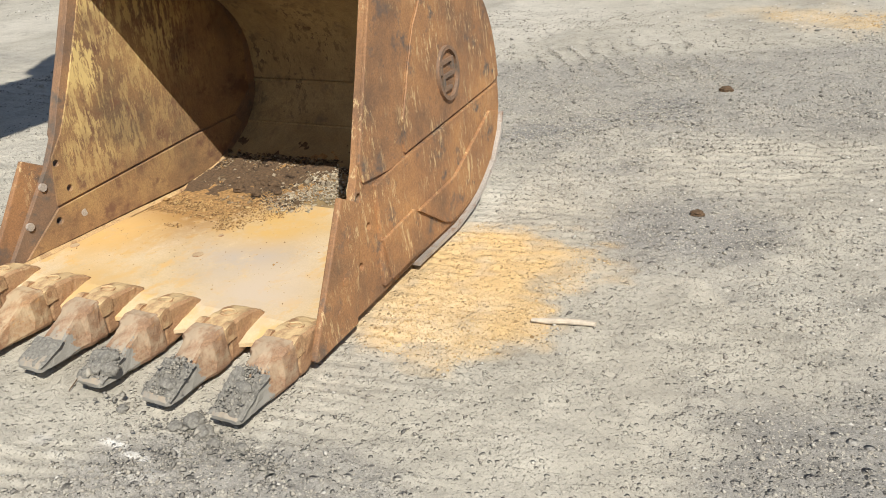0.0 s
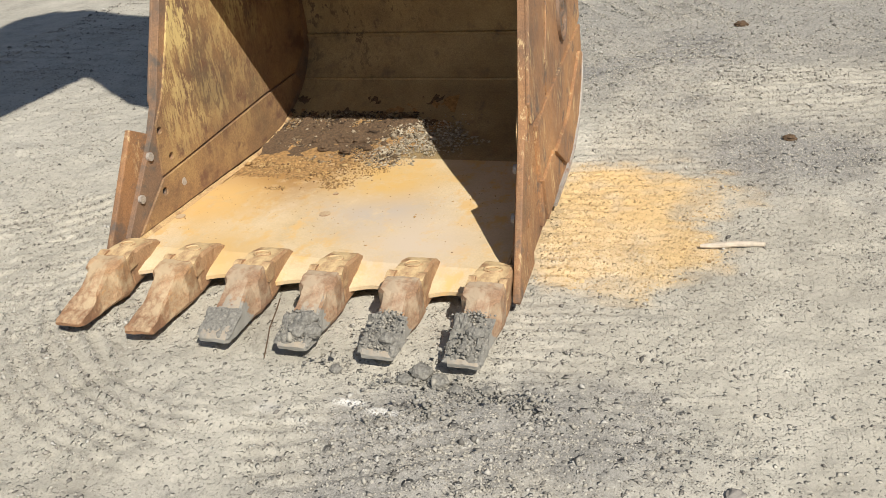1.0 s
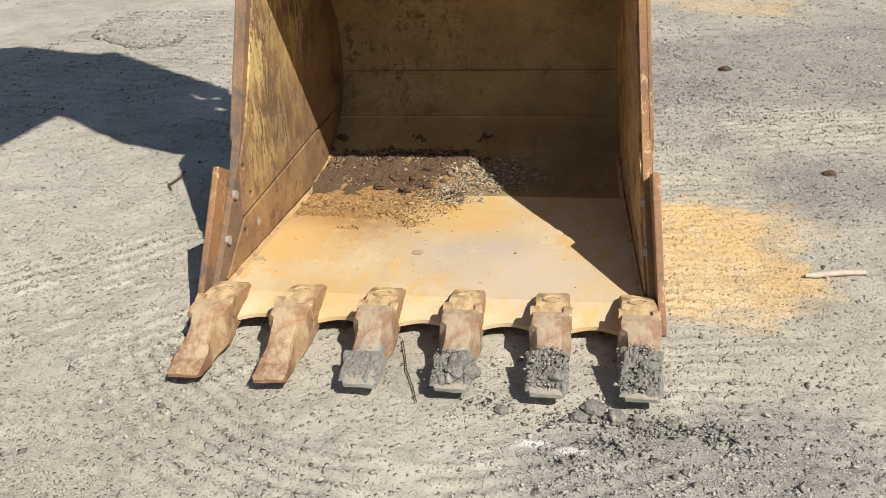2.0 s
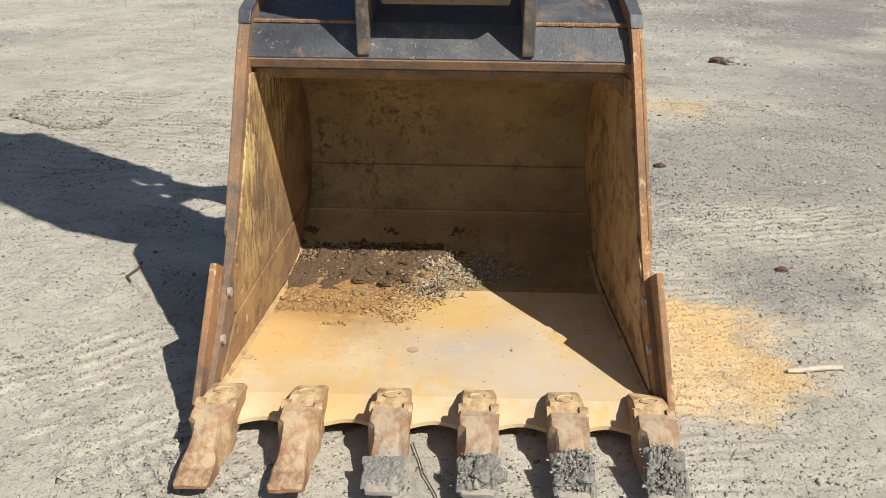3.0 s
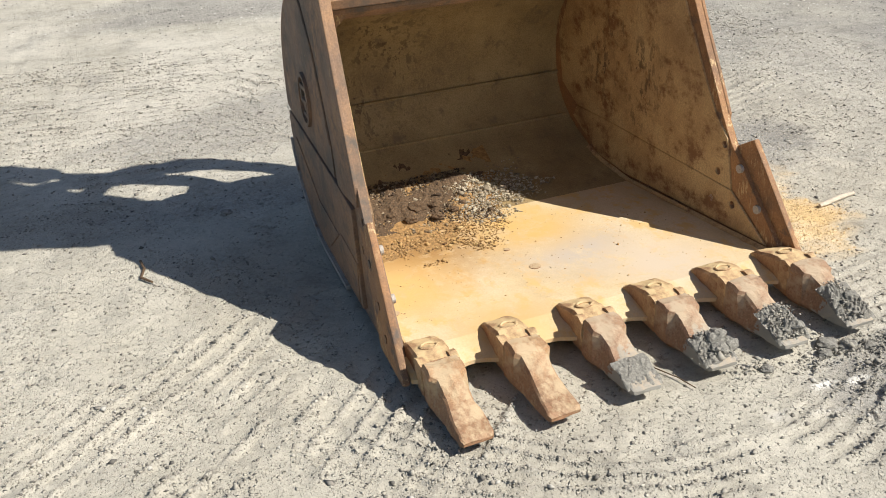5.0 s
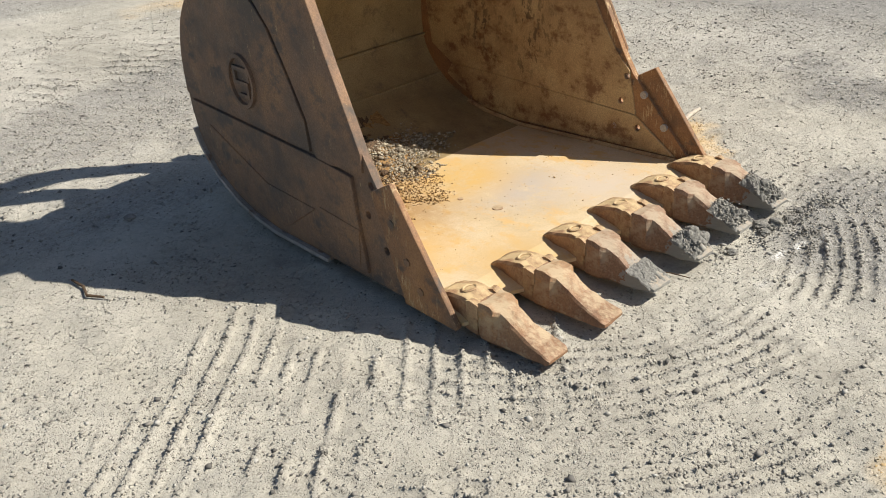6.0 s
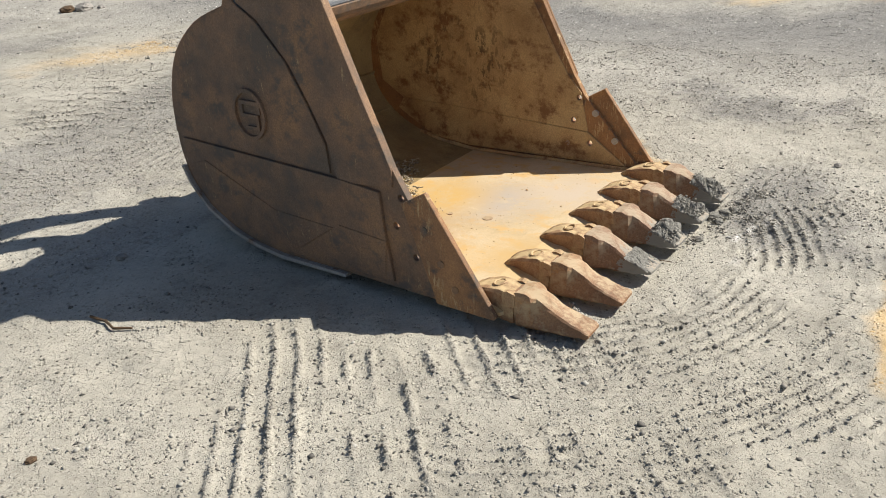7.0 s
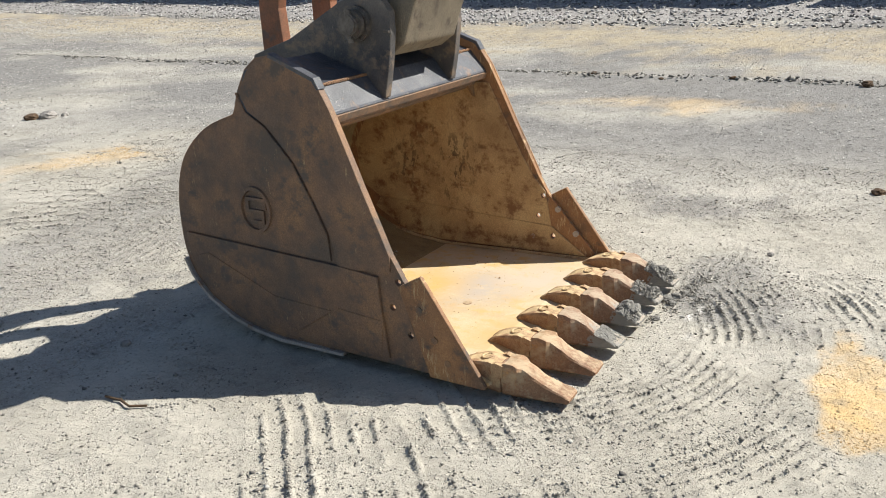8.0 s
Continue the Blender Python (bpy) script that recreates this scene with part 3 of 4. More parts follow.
BACK_OUT = [(1.36, 0.047), (1.44, 0.044), (1.6, 0.064), (1.73, 0.099), (1.875, 0.175), (1.975, 0.275), (2.025, 0.39), (2.035, 0.52), (2.01, 0.70), (1.925, 0.855), (1.765, 0.985), (1.60, 1.065), (1.40, 1.07)]
BACK_IN = [(1.36, 0.081), (1.45, 0.088), (1.58, 0.11), (1.70, 0.145), (1.84, 0.22), (1.93, 0.31), (1.98, 0.41), (1.988, 0.52), (1.965, 0.68), (1.88, 0.82), (1.74, 0.94), (1.585, 1.02), (1.40, 1.04)]
part("back_plate", sheet(bulged(smooth_line(BACK_OUT)), bulged(smooth_line(BACK_IN)), 0.716), BACK_INSIDE, bucket, "dusty yellow-brown curved back plate")
for side in (-1, 1):
    fillet = bmesh.new()
    line = [(0.45, 0.088), (0.8, 0.084), (1.02, 0.083), (1.36, 0.080), (1.58, 0.110), (1.70, 0.145)]
    strips = [[fillet.verts.new((side * (0.704 - 0.042 * (y - 0.6) - a + 0.004 * noise.noise(Vector((y * 20, a * 90, side)))), y, z + b)) for a, b in ((-0.006, -0.004), (-0.004, 0.014), (0.004, 0.005), (0.010, 0.001))] for y, z in
              [(np.interp(k, range(6), [q[0] for q in line]), np.interp(k, range(6), [q[1] for q in line])) for k in np.linspace(0, 5, 41)]]
    for a, b in zip(strips, strips[1:]):
        for k in range(4):
            fillet.faces.new((a[k], a[(k + 1) % 4], b[(k + 1) % 4], b[k]))
    part("sand_fillet", fillet, SANDY_INSIDE, bucket)
for y, z in ((1.990, 0.455), (1.898, 0.262)):
    part("weld_seam", roughen(rod((-0.66, y, z), (0.66, y, z), 0.009, sides=6), 40, 0.003), BACK_INSIDE, bucket)
part("heel_plate", sheet(bulged([(1.06, 0.030), (1.44, 0.022), (1.61, 0.043), (1.742, 0.080), (1.892, 0.158), (1.993, 0.262), (2.035, 0.345)]),
                         bulged([(1.06, 0.044), (1.44, 0.039), (1.60, 0.058), (1.73, 0.093), (1.88, 0.168), (1.98, 0.268), (2.02, 0.345)]), 0.765), EDGE, bucket, "bare worn heel wear plate")

# lip with scallops between the teeth
TEETH = [-0.668, -0.397, -0.122, 0.150, 0.425, 0.690]


def build_lip():
    bm = bmesh.new()
    xs = np.linspace(-0.745, 0.745, 150)
    rows = []
    for x in xs:
        d = min(abs(x - c) for c in TEETH)
        f = 0.325 + 0.022 * math.cos(min(1.0, d / 0.136) * math.pi) * -1 * (1 if d > 0.05 else 0.4)
        sec = [(f, 0.046), (f, 0.060), (f + 0.05, 0.076), (0.45, 0.090), (0.54, 0.088), (0.54, 0.046)]
        rows.append([bm.verts.new((x, y, z)) for y, z in sec])
    for a, b in zip(rows, rows[1:]):
        for i in range(6):
            bm.faces.new((a[i], a[(i + 1) % 6], b[(i + 1) % 6], b[i]))
    bm.faces.new(rows[0])
    bm.faces.new(rows[-1][::-1])
    return bm


part("cutting_lip", build_lip(), FLOOR_SAND, bucket, "scalloped cutting lip")


def loft(rings, bm=None):
    """A closed body through rings of points."""
    bm = bm or bmesh.new()
    vs = [[bm.verts.new(p) for p in r] for r in rings]
    n = len(vs[0])
    for a, b in zip(vs, vs[1:]):
        for i in range(n):
            bm.faces.new((a[i], a[(i + 1) % n], b[(i + 1) % n], b[i]))
    bm.faces.new(vs[0][::-1])
    bm.faces.new(vs[-1])
    bmesh.ops.recalc_face_normals(bm, faces=bm.faces)
    return bm


def ring(y, half, low, high, crown=0.0, cut=0.12, flare=0.0):
    """A lightly chamfered section across the tooth at y; flare: how much wider its foot is on either side."""
    c = half * cut
    h = (high - low) * cut * 0.8
    foot = half + flare
    return [(-foot, y, low + h), (-foot + c, y, low), (foot - c, y, low), (foot, y, low + h), (half, y, high - h), (half - c, y, high), (0, y, high + crown), (-half + c, y, high), (-half, y, high - h)]


def tooth_mesh(seed):
    bm = loft([ring(-0.012, 0.046, 0.033, 0.045, 0, 0.12), ring(0.0, 0.052, 0.027, 0.054), ring(0.05, 0.051, 0.023, 0.068, -0.004, 0.12, 0.003), ring(0.11, 0.045, 0.019, 0.090, 0.004, 0.14, 0.008),
               ring(0.165, 0.042, 0.017, 0.120, 0.006, 0.14, 0.014), ring(0.194, 0.043, 0.015, 0.136, 0.004, 0.14, 0.017), ring(0.206, 0.061, 0.013, 0.141, 0.002), ring(0.235, 0.062, 0.012, 0.149), ring(0.272, 0.060, 0.012, 0.148), ring(0.280, 0.056, 0.014, 0.140)])
    bmesh.ops.subdivide_edges(bm, edges=[e for e in bm.edges if e.calc_length() > 0.03], cuts=2, use_grid_fill=True)
    return roughen(roughen(bm, 14, 0.005, seed), 60, 0.0026, seed)


def adapter_mesh(seed):
    bm = loft([ring(0.282, 0.052, 0.016, 0.130), ring(0.290, 0.056, 0.012, 0.137), ring(0.345, 0.057, 0.018, 0.143, 0.003), ring(0.40, 0.057, 0.036, 0.134, 0.003),
               ring(0.445, 0.054, 0.05, 0.120, 0.002), ring(0.475, 0.050, 0.06, 0.104, 0.0, 0.2), ring(0.495, 0.040, 0.07, 0.088, 0.0, 0.2)])
    for side in (-1, 1):
        prism([(0.268, 0.09), (0.268, 0.138), (0.30, 0.149), (0.318, 0.143), (0.318, 0.09)], side * 0.038, side * 0.063, bm=bm)
    bmesh.ops.subdivide_edges(bm, edges=[e for e in bm.edges if e.calc_length() > 0.03], cuts=2, use_grid_fill=True)
    return roughen(roughen(bm, 14, 0.005, seed), 60, 0.0026, seed)


def caked(seed, x0, x1, y0, y1, z0, lift, slope):
    """Soil stuck to a tooth: a lumpy low heap following its slope."""
    bm = bmesh.new()
    bmesh.ops.create_grid(bm, x_segments=34, y_segments=40, size=1.0)
    for v in bm.verts:
        u, w = v.co.x, v.co.y
        edge = max(0.0, 1 - (u * u) ** 2) * max(0.0, 1 - (w * w) ** 2)
        edge *= max(0.0, min(1.0, 0.6 + 1.6 * noise.noise(Vector((u * 2.2, w * 2.2, seed + 3)))  + 0.4 * (1 - w)))
        x, y = (x0 + x1) / 2 + u * (x1 - x0) / 2, (y0 + y1) / 2 + w * (y1 - y0) / 2
        lump = 0.45 + 0.8 * abs(noise.noise(Vector((x * 55, y * 55, seed)))) + 0.7 * noise.noise(Vector((x * 20, y * 20, seed))) + 0.35 * noise.noise(Vector((x * 130, y * 130, seed)))
        v.co = (x + 0.008 * noise.noise(Vector((x * 30, y * 30, seed + 5))), y + 0.008 * noise.noise(Vector((x * 30, y * 30, seed + 9))), z0 + slope * (y - y0) - 0.010 + edge ** 0.5 * lift * lump)
    return bm


CAKED = []
for i, c in enumerate(TEETH):
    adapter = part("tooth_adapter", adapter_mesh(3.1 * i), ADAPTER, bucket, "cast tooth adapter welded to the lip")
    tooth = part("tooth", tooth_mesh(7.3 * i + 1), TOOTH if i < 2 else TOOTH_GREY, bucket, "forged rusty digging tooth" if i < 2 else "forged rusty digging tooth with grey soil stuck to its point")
    lock = part("lock_pin", rod((-0.064, 0.288, 0.124), (0.064, 0.288, 0.124), 0.012, sides=10), RUST, adapter)
    eye = bmesh.new()
    for k in range(20):
        a, b = 2 * math.pi * k / 20, 2 * math.pi * (k + 1) / 20
        rod((0.026 * math.cos(a), 0.365 + 0.021 * math.sin(a), 0.142 - 0.13 * 0.021 * math.sin(a)), (0.026 * math.cos(b), 0.365 + 0.021 * math.sin(b), 0.142 - 0.13 * 0.021 * math.sin(b)), 0.005, sides=6, bm=eye)
    part("worn_ring", roughen(eye, 50, 0.003, i), ADAPTER, adapter)
    for ob in (adapter, tooth):
        ob.location = (c, 0, 0)
    if i > 1:
        reach = (0.10, 0.10, 0.125, 0.145)[i - 2]
        part("caked_soil", caked(i * 2.7, -0.060, 0.060, -0.006, reach, 0.056, (0.010, 0.026, 0.026, 0.034)[i - 2], 0.41), GREY_SOIL, tooth, "dry grey caked soil")
        CAKED.append((c, reach, (0.010, 0.026, 0.026, 0.034)[i - 2]))

# torque tube on top, ears and pin
TUBE = [(1.14, 1.212), (1.41, 1.31), (1.50, 1.275), (1.565, 1.10), (1.40, 1.04), (1.20, 1.022), (1.07, 1.066), (1.05, 1.10)]
part("top_beam", prism(TUBE, -0.704, 0.676, 0.012), BEAM, bucket, "dark painted top beam with rusted edge")
part("beam_flange", prism([(1.115, 1.05), (1.40, 1.030), (1.40, 1.018), (1.17, 1.005), (1.118, 1.032)], -0.69, 0.668, 0.003), RUST, bucket, "yellow-brown flange under the beam")
part("beam_lip", roughen(prism([(1.048, 1.092), (1.060, 1.060), (1.075, 1.058), (1.085, 1.066), (1.062, 1.096)], -0.700, 0.668, 0.003), 30, 0.002), RUST, bucket, "rusted lower edge of the beam")
for x0, x1 in ((-0.70, -0.305), (0.33, 0.668)):
    weld = bmesh.new()
    for k in range(24):
        rod((x0 + (x1 - x0) * k / 24, 1.138, 1.214), (x0 + (x1 - x0) * (k + 0.95) / 24, 1.138, 1.214), 0.0085, 0.007, 6, weld)
    part("weld_seam", roughen(weld, 60, 0.003, x0), RUST_LIT, bucket)
EAR = [(1.045, 1.11), (1.015, 1.25), (0.995, 1.39), (0.995, 1.485), (1.03, 1.53), (1.10, 1.56), (1.18, 1.56), (1.26, 1.53), (1.57, 1.365), (1.80, 1.29), (1.83, 1.2), (1.75, 1.08), (1.60, 1.06), (1.20, 1.15)]
for x in (-0.278, 0.302):
    ear = part("hinge_ear", prism(EAR, x - 0.022, x + 0.022, 0.006), EARS, bucket, "thick dark hinge ear plate")
    side = -1 if x < 0 else 1
    part("boss", rod((x + side * 0.020, 1.17, 1.435), (x + side * 0.05, 1.17, 1.435), 0.078, sides=24, bevel=0.006), PIN, ear)
    part("lug", box(x - 0.03, x + 0.03, 1.0, 1.03, 1.395, 1.408), PIN, ear)
pin = part("hinge_pin", rod((-0.385, 1.17, 1.435), (0.36, 1.17, 1.435), 0.050, sides=20, bevel=0.006), PIN, bucket, "thick greasy hinge pin")
part("pin_bolt", rod((-0.372, 1.17, 1.36), (-0.372, 1.17, 1.50), 0.013, sides=8), PIN, pin)
part("pin_nut", rod((-0.372, 1.17, 1.358), (-0.372, 1.17, 1.376), 0.022, sides=6), PIN, pin)
part("pin_collar", rod((-0.362, 1.17, 1.435), (-0.33, 1.17, 1.435), 0.064, sides=20, bevel=0.004), PIN, pin)
part("rear_pin", rod((-0.34, 1.72, 1.20), (0.36, 1.72, 1.20), 0.045, sides=16), PIN, bucket)

# ---- arm that holds the bucket ----
arm = thing("excavator", (0, 0, 1.27), "dirty brown excavator boom and stick holding a bucket", "excavator")
arm_shift = Matrix.Translation((0, 0, -1.27))


def arm_part(name, bm, material, label=""):
    bm.transform(arm_shift)
    return part(name, bm, material, arm, label)


STICK_LINE = [(0.955, 1.42), (0.985, 1.335), (1.06, 1.285), (1.22, 1.275), (1.32, 1.36), (1.22, 1.62), (1.00, 2.1), (0.95, 2.6), (0.93, 3.1), (0.98, 4.3), (0.95, 5.05), (0.70, 5.65), (0.36, 6.50), (0.0, 6.75), (-0.40, 6.70), (-0.62, 6.1), (-0.2, 4.9), (0.17, 4.1), (0.30, 3.50), (0.44, 2.72)]
arm_part("stick", prism(STICK_LINE, -0.215, 0.235, 0.012), STICK, "dust-covered steel stick")
arm_part("stick_collar", rod((-0.25, 1.17, 1.435), (0.275, 1.17, 1.435), 0.10, sides=24, bevel=0.006), STICK)
LINK_LINE = [(1.66, 1.20), (1.70, 1.13), (1.77, 1.13), (1.80, 1.20), (1.80, 1.50), (1.78, 1.85), (1.67, 2.14), (1.47, 2.46), (1.38, 2.45), (1.36, 2.36), (1.50, 2.06), (1.61, 1.80), (1.68, 1.50)]
for x in (-0.20, 0.20):
    arm_part("tipping_link", prism(LINK_LINE, x - 0.03, x + 0.03, 0.006), ORANGE, "faded orange tipping link")
    arm_part("guide_link", prism([(1.47, 2.36), (1.50, 2.42), (1.44, 2.48), (0.86, 2.84), (0.78, 2.80), (0.82, 2.70)], x - 0.09, x - 0.05, 0.004), ORANGE)
arm_part("link_pin", rod((-0.33, 1.43, 2.41), (0.33, 1.43, 2.41), 0.05), PIN)
arm_part("cylinder_rod", rod((0, 1.43, 2.41), (0, 1.31, 2.95), 0.045), PIN)
arm_part("bucket_cylinder", rod((0, 1.335, 2.83), (0, 1.10, 4.85), 0.105, bevel=0.01), STICK)
arm_part("boom", prism([(0.36, 4.55), (0.50, 4.7), (0.2, 5.4), (-0.45, 5.75), (-1.6, 6.0), (-4.0, 6.3), (-7.4, 5.2), (-9.8, 2.6), (-9.8, 1.7), (-9.2, 1.7), (-6.8, 4.3), (-4.0, 5.3), (-2.1, 4.9), (-1.2, 4.49), (-0.24, 4.47), (0.27, 4.48)], -0.26, 0.28, 0.02), STICK, "dust-covered steel boom")
arm_part("boom_foot", prism([(-9.9, 1.9), (-9.0, 1.9), (-8.4, 0.0), (-10.5, 0.0)], -0.5, 0.5, 0.02), STICK)


# ---- soil and stones in the bucket ----
def pebble_cloud(name, spots, material, label, category, cheap=False):
    """Many small angular stones in one mesh: spots are x, y, z, size."""
    rng = np.random.RandomState(5)
    base = np.array([(1, 0, 0), (-1, 0, 0), (0, 1, 0), (0, -1, 0), (0, 0, 1), (0, 0, -1)], float)
    tris = np.array([(0, 2, 4), (2, 1, 4), (1, 3, 4), (3, 0, 4), (2, 0, 5), (1, 2, 5), (3, 1, 5), (0, 3, 5)])
    if cheap:
        base = np.array([(1, 0, -0.5), (0, 1, -0.5), (-1, 0, -0.5), (0, -1, -0.5), (0.2, 0.1, 0.85)], float)
        tris = np.array([(0, 1, 4), (1, 2, 4), (2, 3, 4), (3, 0, 4)])
    corners = len(base)
    n = len(spots)
    spots = np.asarray(spots, float)
    turn = rng.uniform(0, 2 * np.pi, n)
    shape = base[None] * rng.uniform(0.55, 1.25, (n, corners, 1)) * np.stack([rng.uniform(0.7, 1.3, n), rng.uniform(0.6, 1.1, n), rng.uniform(0.4, 0.8, n)], -1)[:, None]
    shape += rng.uniform(-0.25, 0.25, shape.shape)
    c, s = np.cos(turn)[:, None], np.sin(turn)[:, None]
    x, y = shape[..., 0] * c - shape[..., 1] * s, shape[..., 0] * s + shape[..., 1] * c
    co = np.stack([x, y, shape[..., 2]], -1) * spots[:, None, 3:4] + spots[:, None, :3]
    faces = (tris[None] + corners * np.arange(n)[:, None, None]).reshape(-1, 3)
    me = bpy.data.meshes.new(name)
    me.vertices.add(n * corners)
    me.vertices.foreach_set("co", co.ravel())
    me.loops.add(faces.size)
    me.loops.foreach_set("vertex_index", faces.ravel())
    me.polygons.add(len(faces))
    me.polygons.foreach_set("loop_start", np.arange(0, faces.size, 3))
    me.update(calc_edges=True)
    me.materials.append(material)
    return tagged(new(name, me), label, category, kind="stuff")


def stones_material(name, colours):
    m, t, b = node_material(name)
    g = t.nodes.new("ShaderNodeNewGeometry")
    link(t, ramp(t, g.outputs["Random Per Island"], [(i / (len(colours) - 1), c) for i, c in enumerate(colours)]), b.inputs["Base Color"])
    b.inputs["Roughness"].default_value = 0.92
    return m


YARD_STONES = stones_material("yard_stones", [(0.12, 0.112, 0.10), (0.21, 0.195, 0.17), (0.31, 0.285, 0.245), (0.36, 0.335, 0.285), (0.39, 0.365, 0.315), (0.47, 0.45, 0.41)])
SOIL_STONES = stones_material("soil_crumbs", [(0.035, 0.022, 0.013), (0.065, 0.04, 0.022), (0.12, 0.078, 0.042), (0.20, 0.14, 0.08), (0.34, 0.28, 0.20)])


def yard_stones():
    """Crumbs and stones near the bucket, and how sandy the place of each one is."""
    rng = np.random.RandomState(8)
    n = 1900000
    x, y = rng.uniform(-4.0, 3.6, n), rng.uniform(-2.0, 6.2, n)
    fields = ground_fields(x, y)
    h, sand, dark, c = fields[0], fields[1], fields[2], fields[7]
    patch = 0.5 + value_noise(x, y, 0.40, 77) + 0.8 * value_noise(x, y, 0.12, 78)
    reach = np.hypot(x, y - 1)
    chance = (0.03 + 0.17 * np.clip(patch, 0, 1.4) ** 2 + 0.55 * c + 0.20 * dark) * np.where(reach < 2.6, 1.0, 0.62)
    keep = (rng.uniform(0, 1, n) < chance) & ~((np.abs(x) < 0.77) & (y > 0.3) & (y < 2.05))
    x, y, h, reach, sand, c = x[keep], y[keep], h[keep], reach[keep], sand[keep], c[keep]
    size = 0.0021 * np.exp(np.abs(rng.normal(0, 0.50, len(x)))) * (1.0 + 0.10 * reach) * (1 + 0.35 * c)
    size = np.minimum(size, 0.012 + 0.0015 * reach)
    return np.stack([x, y, h + size * 0.25, size], -1), sand


STONES, SANDY = yard_stones()
SAND_CRUMBS = stones_material("sand_crumbs", [(0.24, 0.155, 0.07), (0.42, 0.285, 0.13), (0.54, 0.385, 0.19), (0.62, 0.46, 0.26)])
YARD_CRUMBS = stones_material("yard_crumbs", [(0.17, 0.157, 0.135), (0.27, 0.25, 0.212), (0.34, 0.315, 0.266), (0.385, 0.358, 0.302), (0.42, 0.392, 0.332), (0.47, 0.442, 0.38)])
BIG = STONES[:, 3] > 0.0062
pebble_cloud("gravel", STONES[~BIG & (SANDY < 0.35)], YARD_CRUMBS, "fine crumbs of packed grey dirt", "gravel", True)
pebble_cloud("sand", STONES[SANDY >= 0.35], SAND_CRUMBS, "ochre sand crumbs spilled on the yard", "sand", True)
pebble_cloud("gravel", STONES[BIG & (SANDY < 0.35)], YARD_STONES, "scattered small grey stones on the dirt", "gravel")


def far_stones():
    rng = np.random.RandomState(18)
    n = 220000
    x, y = rng.uniform(-14, 15.5, n), rng.uniform(-4, 30, n)
    clear = (x > 2.2) | (y > 5.5)
    keep = clear & (rng.uniform(0, 1, n) < np.where(x > 2.2, 1.0, 0.6))
    keep &= value_noise(x, y, 0.9, 77) + 0.7 * value_noise(x, y, 0.3, 78) > rng.uniform(-0.9, 0.7, n)
    x, y = x[keep], y[keep]
    size = rng.uniform(0.006, 0.014, len(x)) * (0.7 + 0.05 * np.hypot(x, y))
    return np.stack([x, y, ground_fields(x, y)[0] + size * 0.3, size], -1)


def ridge_clods():
    rng = np.random.RandomState(19)
    n = 2600
    y = rng.uniform(-9, 26, n)
    x = 7.75 + 0.02 * y - 0.10 * fractal(np.full(n, 7.75), y, 0.7, 4, 11) + rng.normal(0, 0.09, n)
    size = 0.014 * np.exp(np.abs(rng.normal(0, 0.55, n)))
    lift = 0.05 * np.exp(-((x - 7.75 - 0.02 * y) / 0.10) ** 2)
    return np.stack([x, y, lift * rng.uniform(0.2, 1, n) + 0.01, size], -1)


def crust_edge():
    """A broken edge of dried mud beyond the bucket."""
    rng = np.random.RandomState(23)
    n = 420
    u = rng.uniform(0, 1, n)
    x = np.interp(u, [0, 0.4, 0.75, 0.9, 1], [-3.72, -3.36, -3.05, -2.84, -2.90]) + rng.normal(0, 0.022, n)
    y = np.interp(u, [0, 0.4, 0.75, 0.9, 1], [5.06, 4.78, 4.58, 4.68, 5.0]) + rng.normal(0, 0.022, n)
    size = 0.012 * np.exp(np.abs(rng.normal(0, 0.5, n)))
    return np.stack([x, y, ground_fields(x, y)[0] + size * 0.4, size], -1)


def tip_crumbs():
    rng = np.random.RandomState(20)
    n = 850
    spots = np.array([(0.60, -0.04), (0.55, -0.01), (0.70, -0.06), (0.27, -0.02), (0.45, -0.06), (0.78, -0.07), (0.90, -0.10), (0.62, -0.16), (0.50, -0.24)])
    k = rng.randint(0, len(spots), n)
    x, y = spots[k, 0] + rng.normal(0, 0.045, n), spots[k, 1] + rng.normal(0, 0.028, n)
    size = 0.0028 * np.exp(np.abs(rng.normal(0, 0.6, n)))
    return np.stack([x, y, ground_fields(x, y)[0] + size * rng.uniform(0.2, 2.2, n), np.minimum(size, 0.014)], -1)


GREY_CRUMBS = stones_material("grey_crumbs", [(0.16, 0.152, 0.135), (0.23, 0.217, 0.19), (0.30, 0.28, 0.24), (0.36, 0.335, 0.285)])
pebble_cloud("gravel", far_stones(), stones_material("far_stones", [(0.07, 0.065, 0.06), (0.18, 0.17, 0.155), (0.36, 0.335, 0.295), (0.46, 0.43, 0.38), (0.66, 0.64, 0.60)]), "loose grey gravel spread over the yard", "gravel", True)
pebble_cloud("soil_ridge", ridge_clods(), GREY_CRUMBS, "low ridge of dark soil clods across the yard", "soil ridge")
pebble_cloud("soil_ridge", crust_edge(), GREY_CRUMBS, "broken edge of dried mud on the yard", "soil ridge")
pebble_cloud("soil_crumbs", tip_crumbs(), GREY_CRUMBS, "grey soil crumbs fallen from the teeth", "soil")


def bucket_soil(n, x0, x1, y0, y1, seed, grain=0.0035, edge=0.12):
    """Crumbs strewn over a stretch of the bucket floor, thinning out towards its rim."""
    rng = np.random.RandomState(seed)
    x, y = rng.uniform(x0, x1, n), rng.uniform(y0, y1, n)
    rim = np.minimum(np.minimum(x - x0 + 0.1, x1 - x), np.minimum(y - y0, y1 - y + 0.1)) / edge
    keep = rim + 1.3 * fractal(x, y, 0.22, 5, seed) - 0.25 > rng.uniform(0.0, 1.3, n)
    x, y = x[keep], y[keep]
